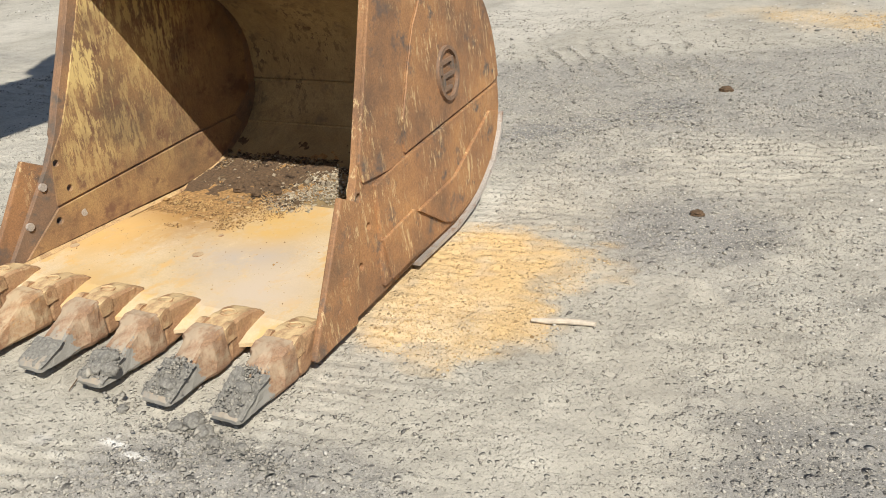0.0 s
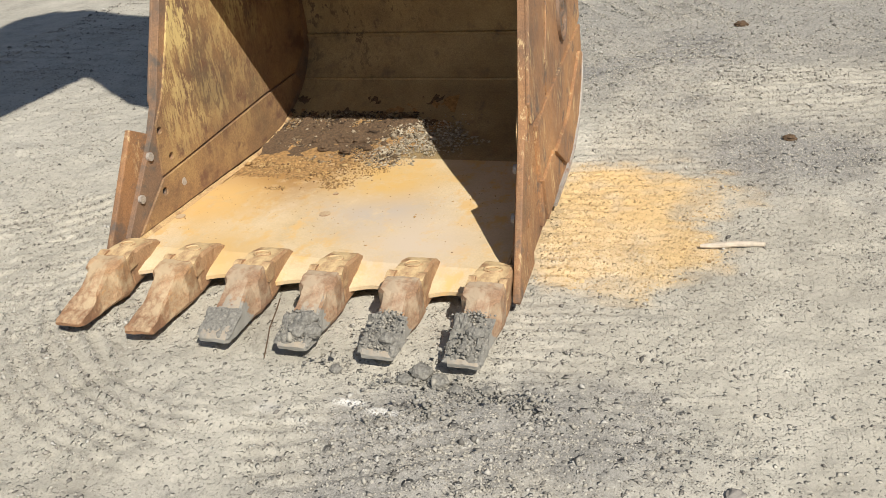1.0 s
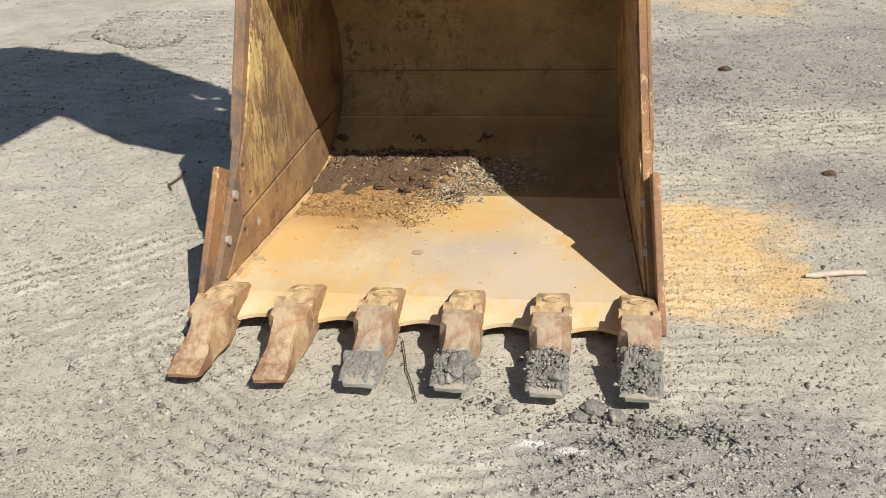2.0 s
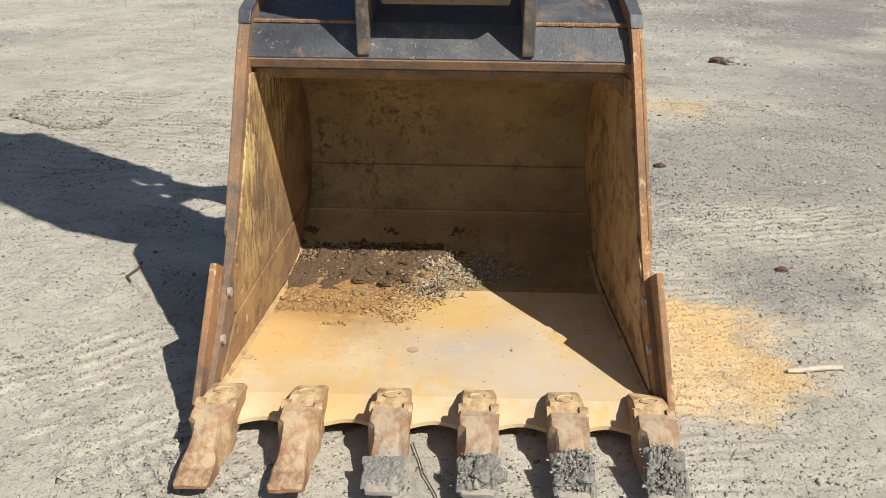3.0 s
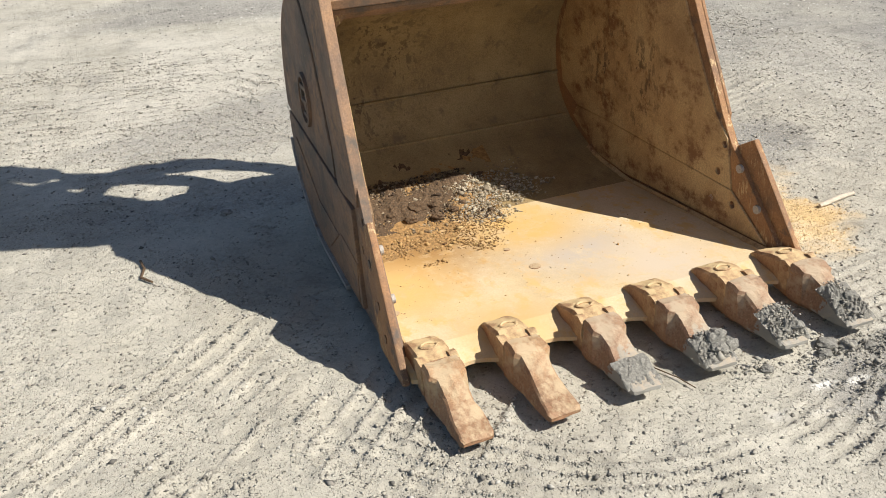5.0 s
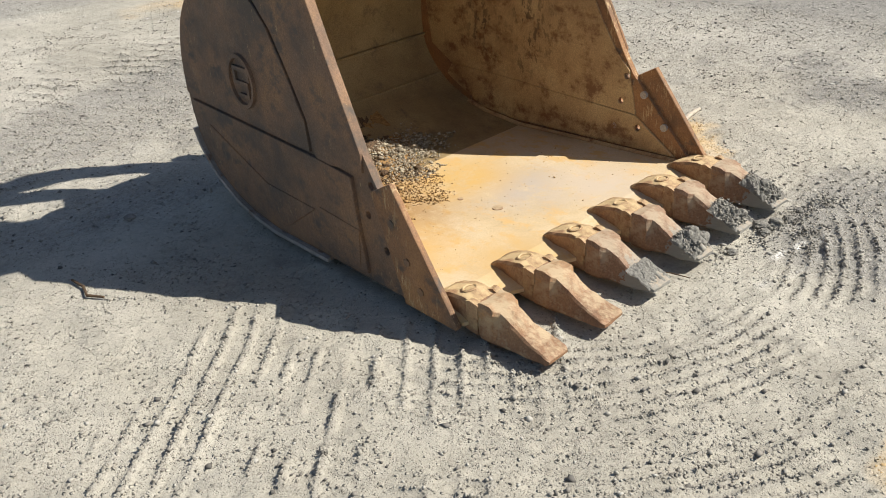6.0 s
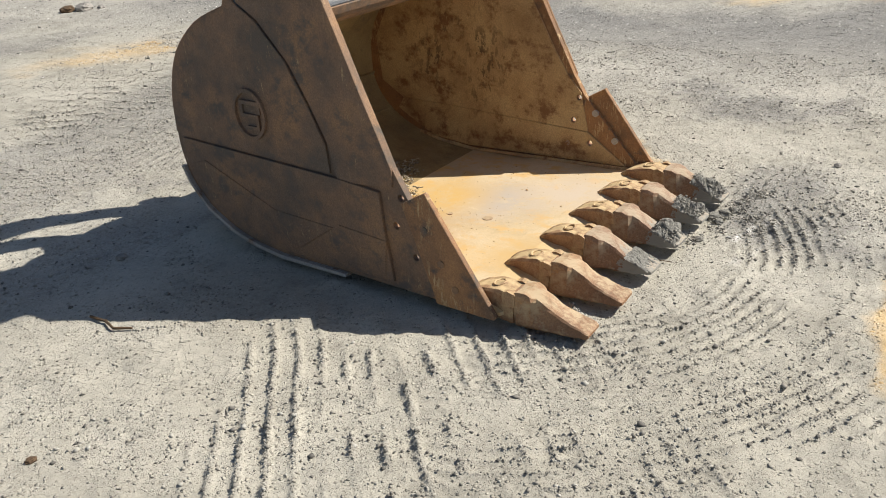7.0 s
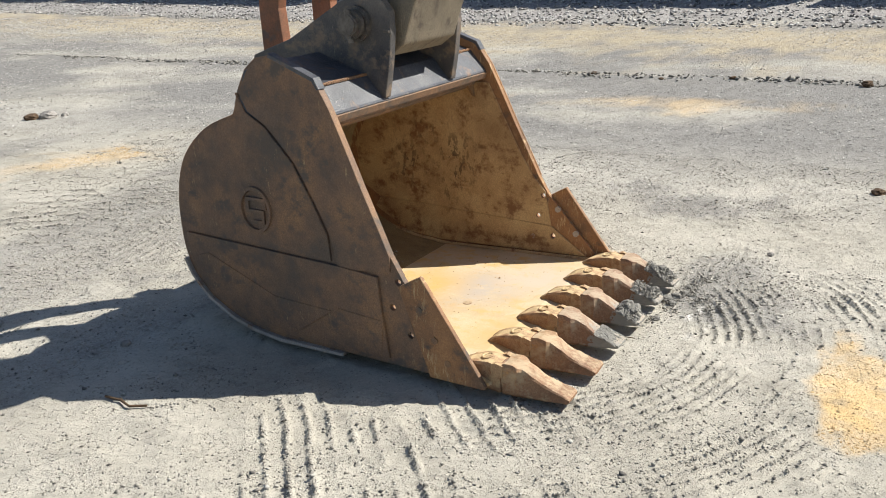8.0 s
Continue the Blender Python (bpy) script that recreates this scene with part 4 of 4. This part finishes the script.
    z = np.interp(y, [0.8, 1.02, 1.03, 1.36, 1.58, 1.7, 1.84], [0.085, 0.084, 0.078, 0.080, 0.112, 0.147, 0.222])
    size = grain * np.exp(np.abs(rng.normal(0, 0.5, len(x))))
    return np.stack([np.maximum(x, -0.66), y, z + size * 0.4, size], -1)


DUSTY_STONES = stones_material("dusty_gravel", [(0.16, 0.13, 0.09), (0.30, 0.25, 0.18), (0.42, 0.36, 0.26), (0.50, 0.44, 0.34)])
OCHRE_STONES = stones_material("ochre_crumbs", [(0.12, 0.065, 0.028), (0.24, 0.14, 0.055), (0.40, 0.25, 0.10), (0.52, 0.36, 0.17)])
pebble_cloud("soil_crumbs", bucket_soil(9000, -0.68, 0.02, 1.27, 1.72, 9), SOIL_STONES, "dark crumbly soil on the bucket floor", "soil")
pebble_cloud("gravel", bucket_soil(6500, -0.16, 0.42, 1.24, 1.72, 10, 0.0036), DUSTY_STONES, "dusty grey gravel on the bucket floor", "gravel")
pebble_cloud("soil_crumbs", bucket_soil(11000, -0.72, 0.06, 0.98, 1.42, 14, 0.0026, 0.16), OCHRE_STONES, "ochre brown crumbs strewn before the soil", "soil")
pebble_cloud("sand", bucket_soil(420, -0.68, 0.60, 0.50, 1.30, 15, 0.0015, 0.05), OCHRE_STONES, "loose sand grains on the bucket floor", "sand")
pebble_cloud("soil_crumbs", np.concatenate([np.stack([rng_c.normal(c, 0.024, 420), u, 0.050 + 0.41 * u + lift * 0.75 * rng_c.uniform(0.2, 1.0, 420), 0.0026 * np.exp(np.abs(rng_c.normal(0, 0.6, 420)))], -1)
                                            for c, reach, lift in CAKED[1:] for rng_c in [np.random.RandomState(int(90 + 50 * c))] for u in [rng_c.uniform(0.0, reach, 420)]]), GREY_CRUMBS, "grey crumbs stuck in the soil on the teeth", "soil")


def soil_heap(near, slope, thick, seed):
    """A lumpy layer on the bucket floor; its front edge runs from y = near at the wall back to the right."""
    bm = bmesh.new()
    bmesh.ops.create_grid(bm, x_segments=130, y_segments=120, size=1.0)
    for v in bm.verts:
        x, y = -0.30 + v.co.x * 0.46, 1.38 + v.co.y * 0.46
        n = noise.fractal(Vector((x * 7, y * 7, seed)), 0.7, 2.1, 6)
        front = near + slope * min(1.0, max(0.0, (x + 0.34) / 0.46)) + 0.07 * n
        f = min(1.0, max(-0.6, (y - front) / 0.14), max(-0.6, (1.70 + 0.06 * n - y) / 0.06)) * min(1.0, (1 - abs(v.co.x)) * 6 if v.co.x > 0 else 1.0)
        lump = thick * (1.0 + 1.4 * n + 1.0 * abs(noise.noise(Vector((x * 45, y * 45, 1.0)))) + 1.2 * max(0.0, noise.noise(Vector((x * 16, y * 16, 7.0)))))
        base = float(np.interp(y, [0.8, 1.02, 1.03, 1.36, 1.58, 1.7, 1.84], [0.085, 0.084, 0.078, 0.080, 0.110, 0.145, 0.22]))
        v.co = (max(x, -0.69), y, base - 0.004 + f * lump)
    return bm


OCHRE_SOIL = plain("ochre_soil", (0.30, 0.175, 0.068), 0.95, 0, 0.55, 60, relief=0.008)
tagged(part("soil_heap", soil_heap(1.27, 0.36, 0.010, 2.0), SOIL), "dark damp soil lying on the bucket floor", "soil", kind="stuff")
tagged(part("soil_heap", soil_heap(1.04, 0.50, 0.0055, 5.0), OCHRE_SOIL), "thin ochre brown soil at the front of the heap", "soil", kind="stuff")


def clod(name, at, size, material, seed, label, flat=0.6):
    bm = bmesh.new()
    bmesh.ops.create_icosphere(bm, subdivisions=3, radius=1.0)
    for v in bm.verts:
        v.co *= 1 + 0.35 * noise.noise(v.co * 1.7 + Vector((seed, 0, 0))) + 0.16 * noise.noise(v.co * 4.5 + Vector((0, seed, 0)))
        v.co = (v.co.x * size, v.co.y * size * 0.85, v.co.z * size * flat)
    ob = part(name, bm, material)
    ob.location = at
    return tagged(ob, label, name.replace("_", " "))


for i, (x, y, s) in enumerate(((-0.30, 1.50, 0.045), (-0.22, 1.48, 0.035), (-0.36, 1.40, 0.03), (-0.42, 1.47, 0.03), (-0.16, 1.42, 0.022), (-0.25, 1.38, 0.026), (-0.50, 1.52, 0.025), (-0.1, 1.47, 0.018))):
    clod("soil_clod", (x, y, 0.092 + s * 0.35), s, SOIL, i * 3.3, "dark damp clod of soil in the bucket")


def lie(x, y):
    return float(ground_fields(np.array([x]), np.array([y]))[0][0])


for i, (x, y, s) in enumerate(((0.62, -0.03, 0.03), (0.56, 0.0, 0.035), (0.68, -0.06, 0.022), (0.77, -0.05, 0.02), (0.52, -0.04, 0.024), (0.30, -0.03, 0.02))):
    clod("soil_clod", (x, y, lie(x, y) + s * 0.3), s, GREY_SOIL, i * 5.1 + 40, "grey crumbly clod of soil on the dirt")


for i, (x, y, z, s) in enumerate(((0.175, 0.07, 0.095, 0.034), (0.205, 0.04, 0.075, 0.030), (0.160, 0.03, 0.078, 0.028), (0.455, 0.03, 0.078, 0.026), (0.71, 0.07, 0.098, 0.026))):
    clod("soil_clod", (x, y, z), s, GREY_SOIL, i * 4.3 + 80, "grey crumbly clod of soil caked on a tooth", 0.75)


# ---- small things on the ground ----
def stick_on_ground():
    bm = bmesh.new()
    pts = [Vector((1.295, 0.838, 0)), Vector((1.34, 0.850, 0)), Vector((1.40, 0.858, 0)), Vector((1.45, 0.860, 0)), Vector((1.505, 0.866, 0))]
    rad = [0.008, 0.0125, 0.013, 0.012, 0.009]
    rings = []
    for p, r in zip(pts, rad):
        z = lie(p.x, p.y) + 0.012
        rings.append([(p.x + 0.1 * r * math.cos(a), p.y + r * math.cos(a), z + 0.8 * r * math.sin(a)) for a in [k * math.pi / 5 for k in range(10)]])
    return loft(rings)


tagged(part("wood_stick", stick_on_ground(), WOOD), "pale bleached stick lying on sand", "stick")
for x, y, s, mat, text in ((1.615, 1.90, 0.028, SOIL, "flat dark pebble on the dirt"), (1.39, 3.77, 0.04, SOIL, "dark clod on dark gravel"), (-1.04, 2.15, 0.026, STONE, "pale stone in the arm's shadow"),
                           (1.433, -0.33, 0.022, STONE, "pale pebble on the dirt"), (3.15, 8.5, 0.11, STONE, "grey rock on the yard"), (3.0, 8.62, 0.09, SOIL, "dark rock on the yard"), (3.32, 8.42, 0.05, STONE, "small grey rock on the yard"),
                           (7.58, -0.14, 0.075, SOIL, "dark clod on the soil ridge"), (7.75, 1.4, 0.05, SOIL, "dark clod on the soil ridge"), (7.9, 3.3, 0.06, SOIL, "dark clod on the soil ridge"), (7.7, 2.3, 0.04, SOIL, "dark clod on the soil ridge"),
                           (2.93, -0.73, 0.05, SOIL, "dark clod on the yard"), (-2.1, 1.17, 0.018, SOIL, "small clod on the dirt")):
    clod("stone" if mat is STONE else "soil_clod", (x, y, lie(x, y) + s * 0.25), s, mat, x * 3 + y, text, 0.5)


def twig(points, r):
    bm = bmesh.new()
    for a, b in zip(points, points[1:]):
        rod((*a, lie(*a) + 0.012), (*b, lie(*b) + 0.010), r, r * 0.8, 7, bm)
    return bm


tagged(part("twig", twig([(-1.46, 1.78), (-1.45, 1.70), (-1.47, 1.62), (-1.43, 1.56)], 0.006), SOIL), "thin dark twig at the shadow's edge", "twig")


tagged(part("twig", twig([(-0.055, 0.31), (-0.030, 0.225), (-0.010, 0.145), (0.025, 0.06), (0.050, -0.012)], 0.0022), SOIL), "thin dark stalk lying between two teeth", "twig")

# ---- pickup trucks ----
def paint(name, colour, metal, rough=0.28):
    m = plain(name, colour, rough, metal, 0.06, 3, 0.7, 0)
    return m


RED_PAINT, SILVER_PAINT = paint("red_paint", (0.15, 0.014, 0.02), 0.1), paint("silver_paint", (0.38, 0.39, 0.41), 0.35)
GLASS = plain("tinted_glass", (0.012, 0.015, 0.018), 0.06, 0, 0.05, 3, relief=0)
RUBBER = plain("tyre_rubber", (0.025, 0.024, 0.023), 0.85)
ALLOY = plain("alloy", (0.55, 0.55, 0.56), 0.35, 0.8, 0.1, relief=0)
TRIM = plain("dark_trim", (0.04, 0.042, 0.045), 0.6)
LAMP_GLASS = plain("lamp_glass", (0.55, 0.56, 0.58), 0.12, 0.1, 0.05, relief=0)


def wheel(parent, x, y, r):
    tyre = bmesh.new()
    side = 1 if x > 0 else -1
    rod((x - 0.12 * side, y, r), (x + 0.12 * side, y, r), r, sides=28, bm=tyre)
    bevelled(tyre, 0.02)
    w = part("wheel", tyre, RUBBER, parent)
    part("rim", rod((x + 0.10 * side, y, r), (x + 0.135 * side, y, r), r * 0.60, r * 0.54, 20), ALLOY, w)
    for k in range(5):
        a = 2 * math.pi * k / 5 + 0.3
        part("spoke_gap", rod((x + 0.134 * side, y + r * 0.36 * math.cos(a), r + r * 0.36 * math.sin(a)), (x + 0.139 * side, y + r * 0.36 * math.cos(a), r + r * 0.36 * math.sin(a)), r * 0.11, sides=8), TRIM, w)
    return w


def arch(y, r, z0, n=9):
    return [(y - r * math.cos(a), max(z0, 0.36 + r * math.sin(a))) for a in [math.pi * k / (n - 1) for k in range(n)]]


def pickup(name_label, at, rz, body_paint, scale=1.0, dark_gate=False):
    """Local y runs forward; the wheelbase is 3.3 m times scale."""
    ob = thing("pickup_truck", at, name_label, "pickup truck", "parked trucks", rz=rz)
    fy, ry, r, w = 1.70, -1.60, 0.385, 0.90
    low = [(-2.62, 0.52), (-2.05, 0.42)] + arch(ry, 0.47, 0.42) + arch(fy, 0.47, 0.42)[0:] + [(2.30, 0.42), (2.58, 0.48), (2.62, 0.80), (2.52, 1.02), (1.35, 1.16), (1.05, 1.16), (-0.75, 1.16), (-0.78, 1.20), (-2.62, 1.20)]
    part("body", prism(low, -w, w, 0.03), body_paint, ob)
    # cab with sloping sides
    cab = bmesh.new()
    ring_low = [(-0.84, -0.74, 1.15), (0.84, -0.74, 1.15), (0.84, 1.32, 1.15), (-0.84, 1.32, 1.15)]
    ring_top = [(-0.66, -0.62, 1.77), (0.66, -0.62, 1.77), (0.66, 0.42, 1.79), (-0.66, 0.42, 1.79)]
    a, b = [cab.verts.new(p) for p in ring_low], [cab.verts.new(p) for p in ring_top]
    cab.faces.new(a)
    cab.faces.new(b)
    for k in range(4):
        cab.faces.new((a[k], a[(k + 1) % 4], b[(k + 1) % 4], b[k]))
    bevelled(cab, 0.05, 2)
    cabin = part("cab", cab, body_paint, ob)

    def pane(pts, out):
        bm = bmesh.new()
        vs = [bm.verts.new(Vector(p) + Vector(out) * 0.004) for p in pts]
        ws = [bm.verts.new(Vector(p) + Vector(out) * 0.012) for p in pts]
        bm.faces.new(vs)
        bm.faces.new(ws)
        n = len(pts)
        for k in range(n):
            bm.faces.new((vs[k], vs[(k + 1) % n], ws[(k + 1) % n], ws[k]))
        part("window", bm, GLASS, cabin)

    for side in (-1, 1):
        def on(y, z):
            return (side * (0.84 - 0.18 * (z - 1.15) / 0.63), y, z)
        pane([on(-0.60, 1.22), on(0.22, 1.22), on(0.22, 1.66), on(-0.54, 1.66)], (side, 0, 0.25))
        pane([on(0.32, 1.22), on(1.10, 1.22), on(0.58, 1.66), on(0.32, 1.66)], (side, 0, 0.25))
        part("mirror", box(side * 0.86, side * 1.08, 1.0, 1.1, 1.2, 1.36, 0.02), TRIM, ob)
        part("fender_flare", prism(arch(ry, 0.53, 0.42) + arch(ry, 0.46, 0.42)[::-1], side * (w - 0.02), side * (w + 0.03), 0.008), body_paint, ob)
        part("fender_flare", prism(arch(fy, 0.53, 0.42) + arch(fy, 0.46, 0.42)[::-1], side * (w - 0.02), side * (w + 0.03), 0.008), body_paint, ob)
        part("side_step", box(side * 0.86, side * 0.98, -1.0, 1.15, 0.38, 0.44, 0.01), ALLOY, ob)
        for y in (0.27, -0.70, 1.22):
            part("door_gap", box(side * (w - 0.01), side * (w + 0.003), y - 0.006, y + 0.006, 0.5, 1.14), TRIM, ob)
        for y in (0.02, -0.5):
            part("door_handle", box(side * (w - 0.01), side * (w + 0.03), y + 0.3, y + 0.44, 1.0, 1.03, 0.008), TRIM, ob)
        part("headlight", box(side * 0.55, side * 0.88, 2.50, 2.63, 0.80, 0.98, 0.03), LAMP_GLASS, ob)
        part("tail_light", box(side * 0.78, side * 0.905, -2.645, -2.56, 0.80, 1.12, 0.015), ORANGE, ob)
        for y in (ry, fy):
            wheel(ob, side * 0.80, y, r)
    pane([(-0.72, 1.22, 1.22), (0.72, 1.22, 1.22), (0.60, 0.50, 1.73), (-0.60, 0.50, 1.73)], (0, 0.6, 0.8))
    pane([(-0.68, -0.735, 1.22), (0.68, -0.735, 1.22), (0.58, -0.64, 1.70), (-0.58, -0.64, 1.70)], (0, -1, 0.2))
    part("bed_floor", box(-0.78, 0.78, -2.54, -0.86, 1.195, 1.215), TRIM, ob)
    part("tailgate", box(-0.80, 0.80, -2.665, -2.61, 0.70, 1.19, 0.02), TRIM if dark_gate else body_paint, ob)
    part("rear_bumper", box(-0.88, 0.88, -2.80, -2.62, 0.46, 0.64, 0.03), ALLOY, ob)
    part("front_bumper", box(-0.88, 0.88, 2.58, 2.74, 0.45, 0.68, 0.04), ALLOY, ob)
    part("grille", box(-0.50, 0.50, 2.56, 2.66, 0.72, 0.98, 0.02), TRIM, ob)
    part("underbody", box(-0.75, 0.75, -2.3, 2.2, 0.30, 0.50), TRIM, ob)
    ob.scale = (scale, scale, scale)
    return ob


def stand(wx, wy, rz, side, y_axle, scale=1.0):
    """Where a truck stands whose wheel at (side 0.92, y_axle) touches the ground at wx, wy."""
    off = Matrix.Rotation(radians(rz), 3, "Z") @ Vector((side * 0.92, y_axle, 0)) * scale
    return (wx - off.x, wy - off.y, lie(wx, wy))


pickup("silver pickup truck with dark tailgate parked on the yard", stand(-8.85, 27.0, -38.5, 1, -1.60, 0.93), -38.5, SILVER_PAINT, 0.93, True)
pickup("dark red pickup truck parked beside a silver one", stand(-14.15, 29.4, 132.0, 1, 1.70, 1.1), 132.0, RED_PAINT, 1.1)


# ---- far end of the yard ----
def mound(name, centre, size, height, material, label, seed, rough=0.3, cells=70, turn=0.0):
    bm = bmesh.new()
    bmesh.ops.create_grid(bm, x_segments=cells, y_segments=cells, size=1.0)
    c, s = math.cos(turn), math.sin(turn)
    for v in bm.verts:
        u, w = v.co.x, v.co.y
        x, y = u * size[0], w * size[1]
        n = noise.fractal(Vector((x * 0.9 + seed, y * 0.9, seed)), 0.7, 2.1, 5)
        f = max(0.0, 1 - (u * u + w * w)) ** 0.8
        z = f * height * (0.85 + rough * n) + (0.12 * height * n if f > 0 else 0) - 0.05
        v.co = (centre[0] + x * c - y * s, centre[1] + x * s + y * c, max(z, -0.08))
    spots = np.array([v.co[:2] for v in bm.verts])
    for v, g in zip(bm.verts, ground_fields(spots[:, 0], spots[:, 1])[0]):
        v.co.z += g
    ob = part(name, bm, material)
    return tagged(ob, label, name.replace("_", " "), kind="stuff")


PILE = worn_steel("pile_soil", [(0.045, 0.041, 0.037), (0.075, 0.068, 0.06), (0.12, 0.11, 0.095)], (0.13, 0.10, 0.07), 0.62, None, grain=9)
SLOPE = worn_steel("grey_slope", [(0.10, 0.107, 0.11), (0.135, 0.143, 0.146), (0.175, 0.18, 0.18)], (0.08, 0.08, 0.08), 0.64, None, grain=6)
mound("soil_pile", (-5.2, 33.5), (3.4, 1.9), 1.25, PILE, "dark heap of broken soil and rubble", 3.0, 0.45, 80, 0.35)
mound("soil_pile", (-6.1, 30.0), (2.0, 0.8), 0.70, PILE, "low heap of grey rubble beside the truck", 9.0, 0.5, 50, 0.5)
mound("gravel_bank", (2.0, 72.0), (26.0, 14.0), 7.0, SLOPE, "high grey gravel bank behind the yard", 5.0, 0.15, 70, 0.0)
rng_far = random.Random(4)
for k in range(26):
    x, y = -5.4 + rng_far.gauss(0, 1.5), 33.0 + rng_far.gauss(0, 0.8)
    f = max(0.0, 1 - ((x + 5.2) / 3.4) ** 2 - ((y - 33.5) / 1.9) ** 2)
    clod("rubble", (x, y, lie(x, y) + 1.0 * f ** 0.8 * 1.05), rng_far.uniform(0.08, 0.24), PILE if k % 3 else STONE, k * 1.9, "broken lump of rubble on the soil heap", 0.7)
tagged(part("post", rod((-8.15, 28.4, 0), (-8.15, 28.4, 3.2), 0.035, sides=10), PIN), "thin grey metal post beside the trucks", "post")


def leaf_cloud(name, centre, size, count, material, label, seed, leaf=0.09):
    """A bush: short stems and many small leaves in uneven clumps."""
    rng = np.random.RandomState(seed)
    clumps = rng.normal(0, 0.42, (18, 3)) * np.array(size)
    which = rng.randint(0, 18, count)
    c = clumps[which] + rng.normal(0, 0.17, (count, 3)) * np.array(size)
    c[:, 2] = np.abs(c[:, 2]) + 0.1
    d1, d2 = rng.normal(0, 1, (count, 3)), rng.normal(0, 1, (count, 3))
    d1 *= leaf / np.linalg.norm(d1, axis=1, keepdims=True)
    d2 *= leaf * 0.5 / np.linalg.norm(d2, axis=1, keepdims=True)
    co = np.stack([c - d1, c + d2, c + d1, c - d2], 1).reshape(-1, 3)
    me = bpy.data.meshes.new(name)
    me.from_pydata([tuple(v) for v in co], [], [(4 * k, 4 * k + 1, 4 * k + 2, 4 * k + 3) for k in range(count)])
    me.materials.append(material)
    bush = thing(name, (*centre, lie(*centre)), label, "bush")
    crown = new("crown", me)
    crown.parent = bush
    stems = bmesh.new()
    for k in range(5):
        rod((0.05 * k - 0.1, 0, -0.05), tuple(clumps[k] * np.array([0.7, 0.7, 0]) + np.array([0, 0, abs(clumps[k][2]) + 0.3])), 0.03, 0.012, 6, stems)
    part("stems", stems, SOIL, bush)


GREEN = stones_material("green_leaves", [(0.02, 0.032, 0.01), (0.045, 0.065, 0.018), (0.075, 0.095, 0.03)])
TAN = stones_material("dry_stalks", [(0.20, 0.14, 0.08), (0.34, 0.25, 0.15), (0.46, 0.36, 0.23)])
for k, (x, y, mat, text) in enumerate(((-15.5, 38, TAN, "dry brown brush behind the trucks"), (-12.6, 38.5, GREEN, "dark green bush behind the trucks"), (-10.2, 39.5, TAN, "dry tan brush behind the trucks"), (-7.6, 40, GREEN, "dark green bush behind the trucks"),
                                      (-18.5, 38, GREEN, "dark green bush behind the trucks"), (-5.6, 42, TAN, "dry tan brush behind the soil heap"), (-14.0, 41, TAN, "dry brown brush behind the trucks"), (-9.0, 43, TAN, "dry tan brush behind the trucks"))):
    leaf_cloud("bush", (x, y), (1.9, 1.0, 2.0), 3600, mat, text, k + 20)

# ---- railway beyond the yard ----
BALLAST_STONES = stones_material("ballast_stones", [(0.10, 0.092, 0.085), (0.24, 0.225, 0.21), (0.40, 0.38, 0.355), (0.52, 0.50, 0.47), (0.66, 0.64, 0.60)])


def ballast():
    rng = np.random.RandomState(12)
    n = 26000
    y = rng.uniform(-14, 60, n)
    x = TRACK_X + TRACK_LEAN * y + rng.uniform(-0.4, 6.0, n) - np.abs(rng.normal(0, 0.3, n))
    size = rng.uniform(0.025, 0.06, n)
    return np.stack([x, y, ground_fields(x, y)[0] + size * 0.3, size], -1)


pebble_cloud("track_ballast", ballast(), BALLAST_STONES, "coarse grey track ballast stones", "ballast")
RAIL_STEEL, WAGON = plain("rail_steel", (0.22, 0.17, 0.14), 0.4, 0.6), plain("wagon_black", (0.018, 0.017, 0.018), 0.55)
track_turn = -math.degrees(math.atan(TRACK_LEAN))
for off in (3.9, 5.335):
    rail = bmesh.new()
    for k in range(14):
        y0, y1 = -30 + k * 10, -20 + k * 10
        prof = [(-0.07, 0.0), (0.07, 0.0), (0.01, 0.03), (0.01, 0.12), (0.035, 0.13), (0.035, 0.165), (-0.035, 0.165), (-0.035, 0.13), (-0.01, 0.12), (-0.01, 0.03)]
        ends = []
        for y in (y0, y1):
            cx = TRACK_X + TRACK_LEAN * y + off + 1.4
            ends.append([rail.verts.new((cx + a, y, lie(cx, y) + 0.02 + b)) for a, b in prof])
        for i in range(10):
            rail.faces.new((ends[0][i], ends[0][(i + 1) % 10], ends[1][(i + 1) % 10], ends[1][i]))
    tagged(part("rail", rail, RAIL_STEEL), "rusty steel rail on ballast", "rail", "railway rails", kind="structure")


def wagon(y):
    cx = TRACK_X + TRACK_LEAN * y + 6.0
    ob = thing("freight_wagon", (cx, y, lie(cx, y) + 0.18), "black freight wagon standing on the track", "freight wagon", "standing train", rz=track_turn)
    part("body", box(-1.45, 1.45, -6.9, 6.9, 1.0, 3.6, 0.05), WAGON, ob)
    part("side_sill", box(-1.52, -1.44, -6.9, 6.9, 0.55, 0.98, 0.02), WAGON, ob)
    part("sill_edge", box(-1.54, -1.515, -6.9, 6.9, 0.70, 0.735), RAIL_STEEL, ob)
    part("underframe", box(-1.1, 1.1, -6.6, 6.6, 0.25, 1.0, 0.03), WAGON, ob)
    for yy in (-5.4, -3.7, 3.7, 5.4):
        part("wheelset", rod((-0.80, yy, 0.44), (0.80, yy, 0.44), 0.44, sides=20), WAGON, ob)
    part("coupler", box(-0.15, 0.15, 6.9, 7.3, 0.7, 0.95, 0.02), WAGON, ob)
    return ob


for k in range(7):
    wagon(-22 + 14.6 * k)
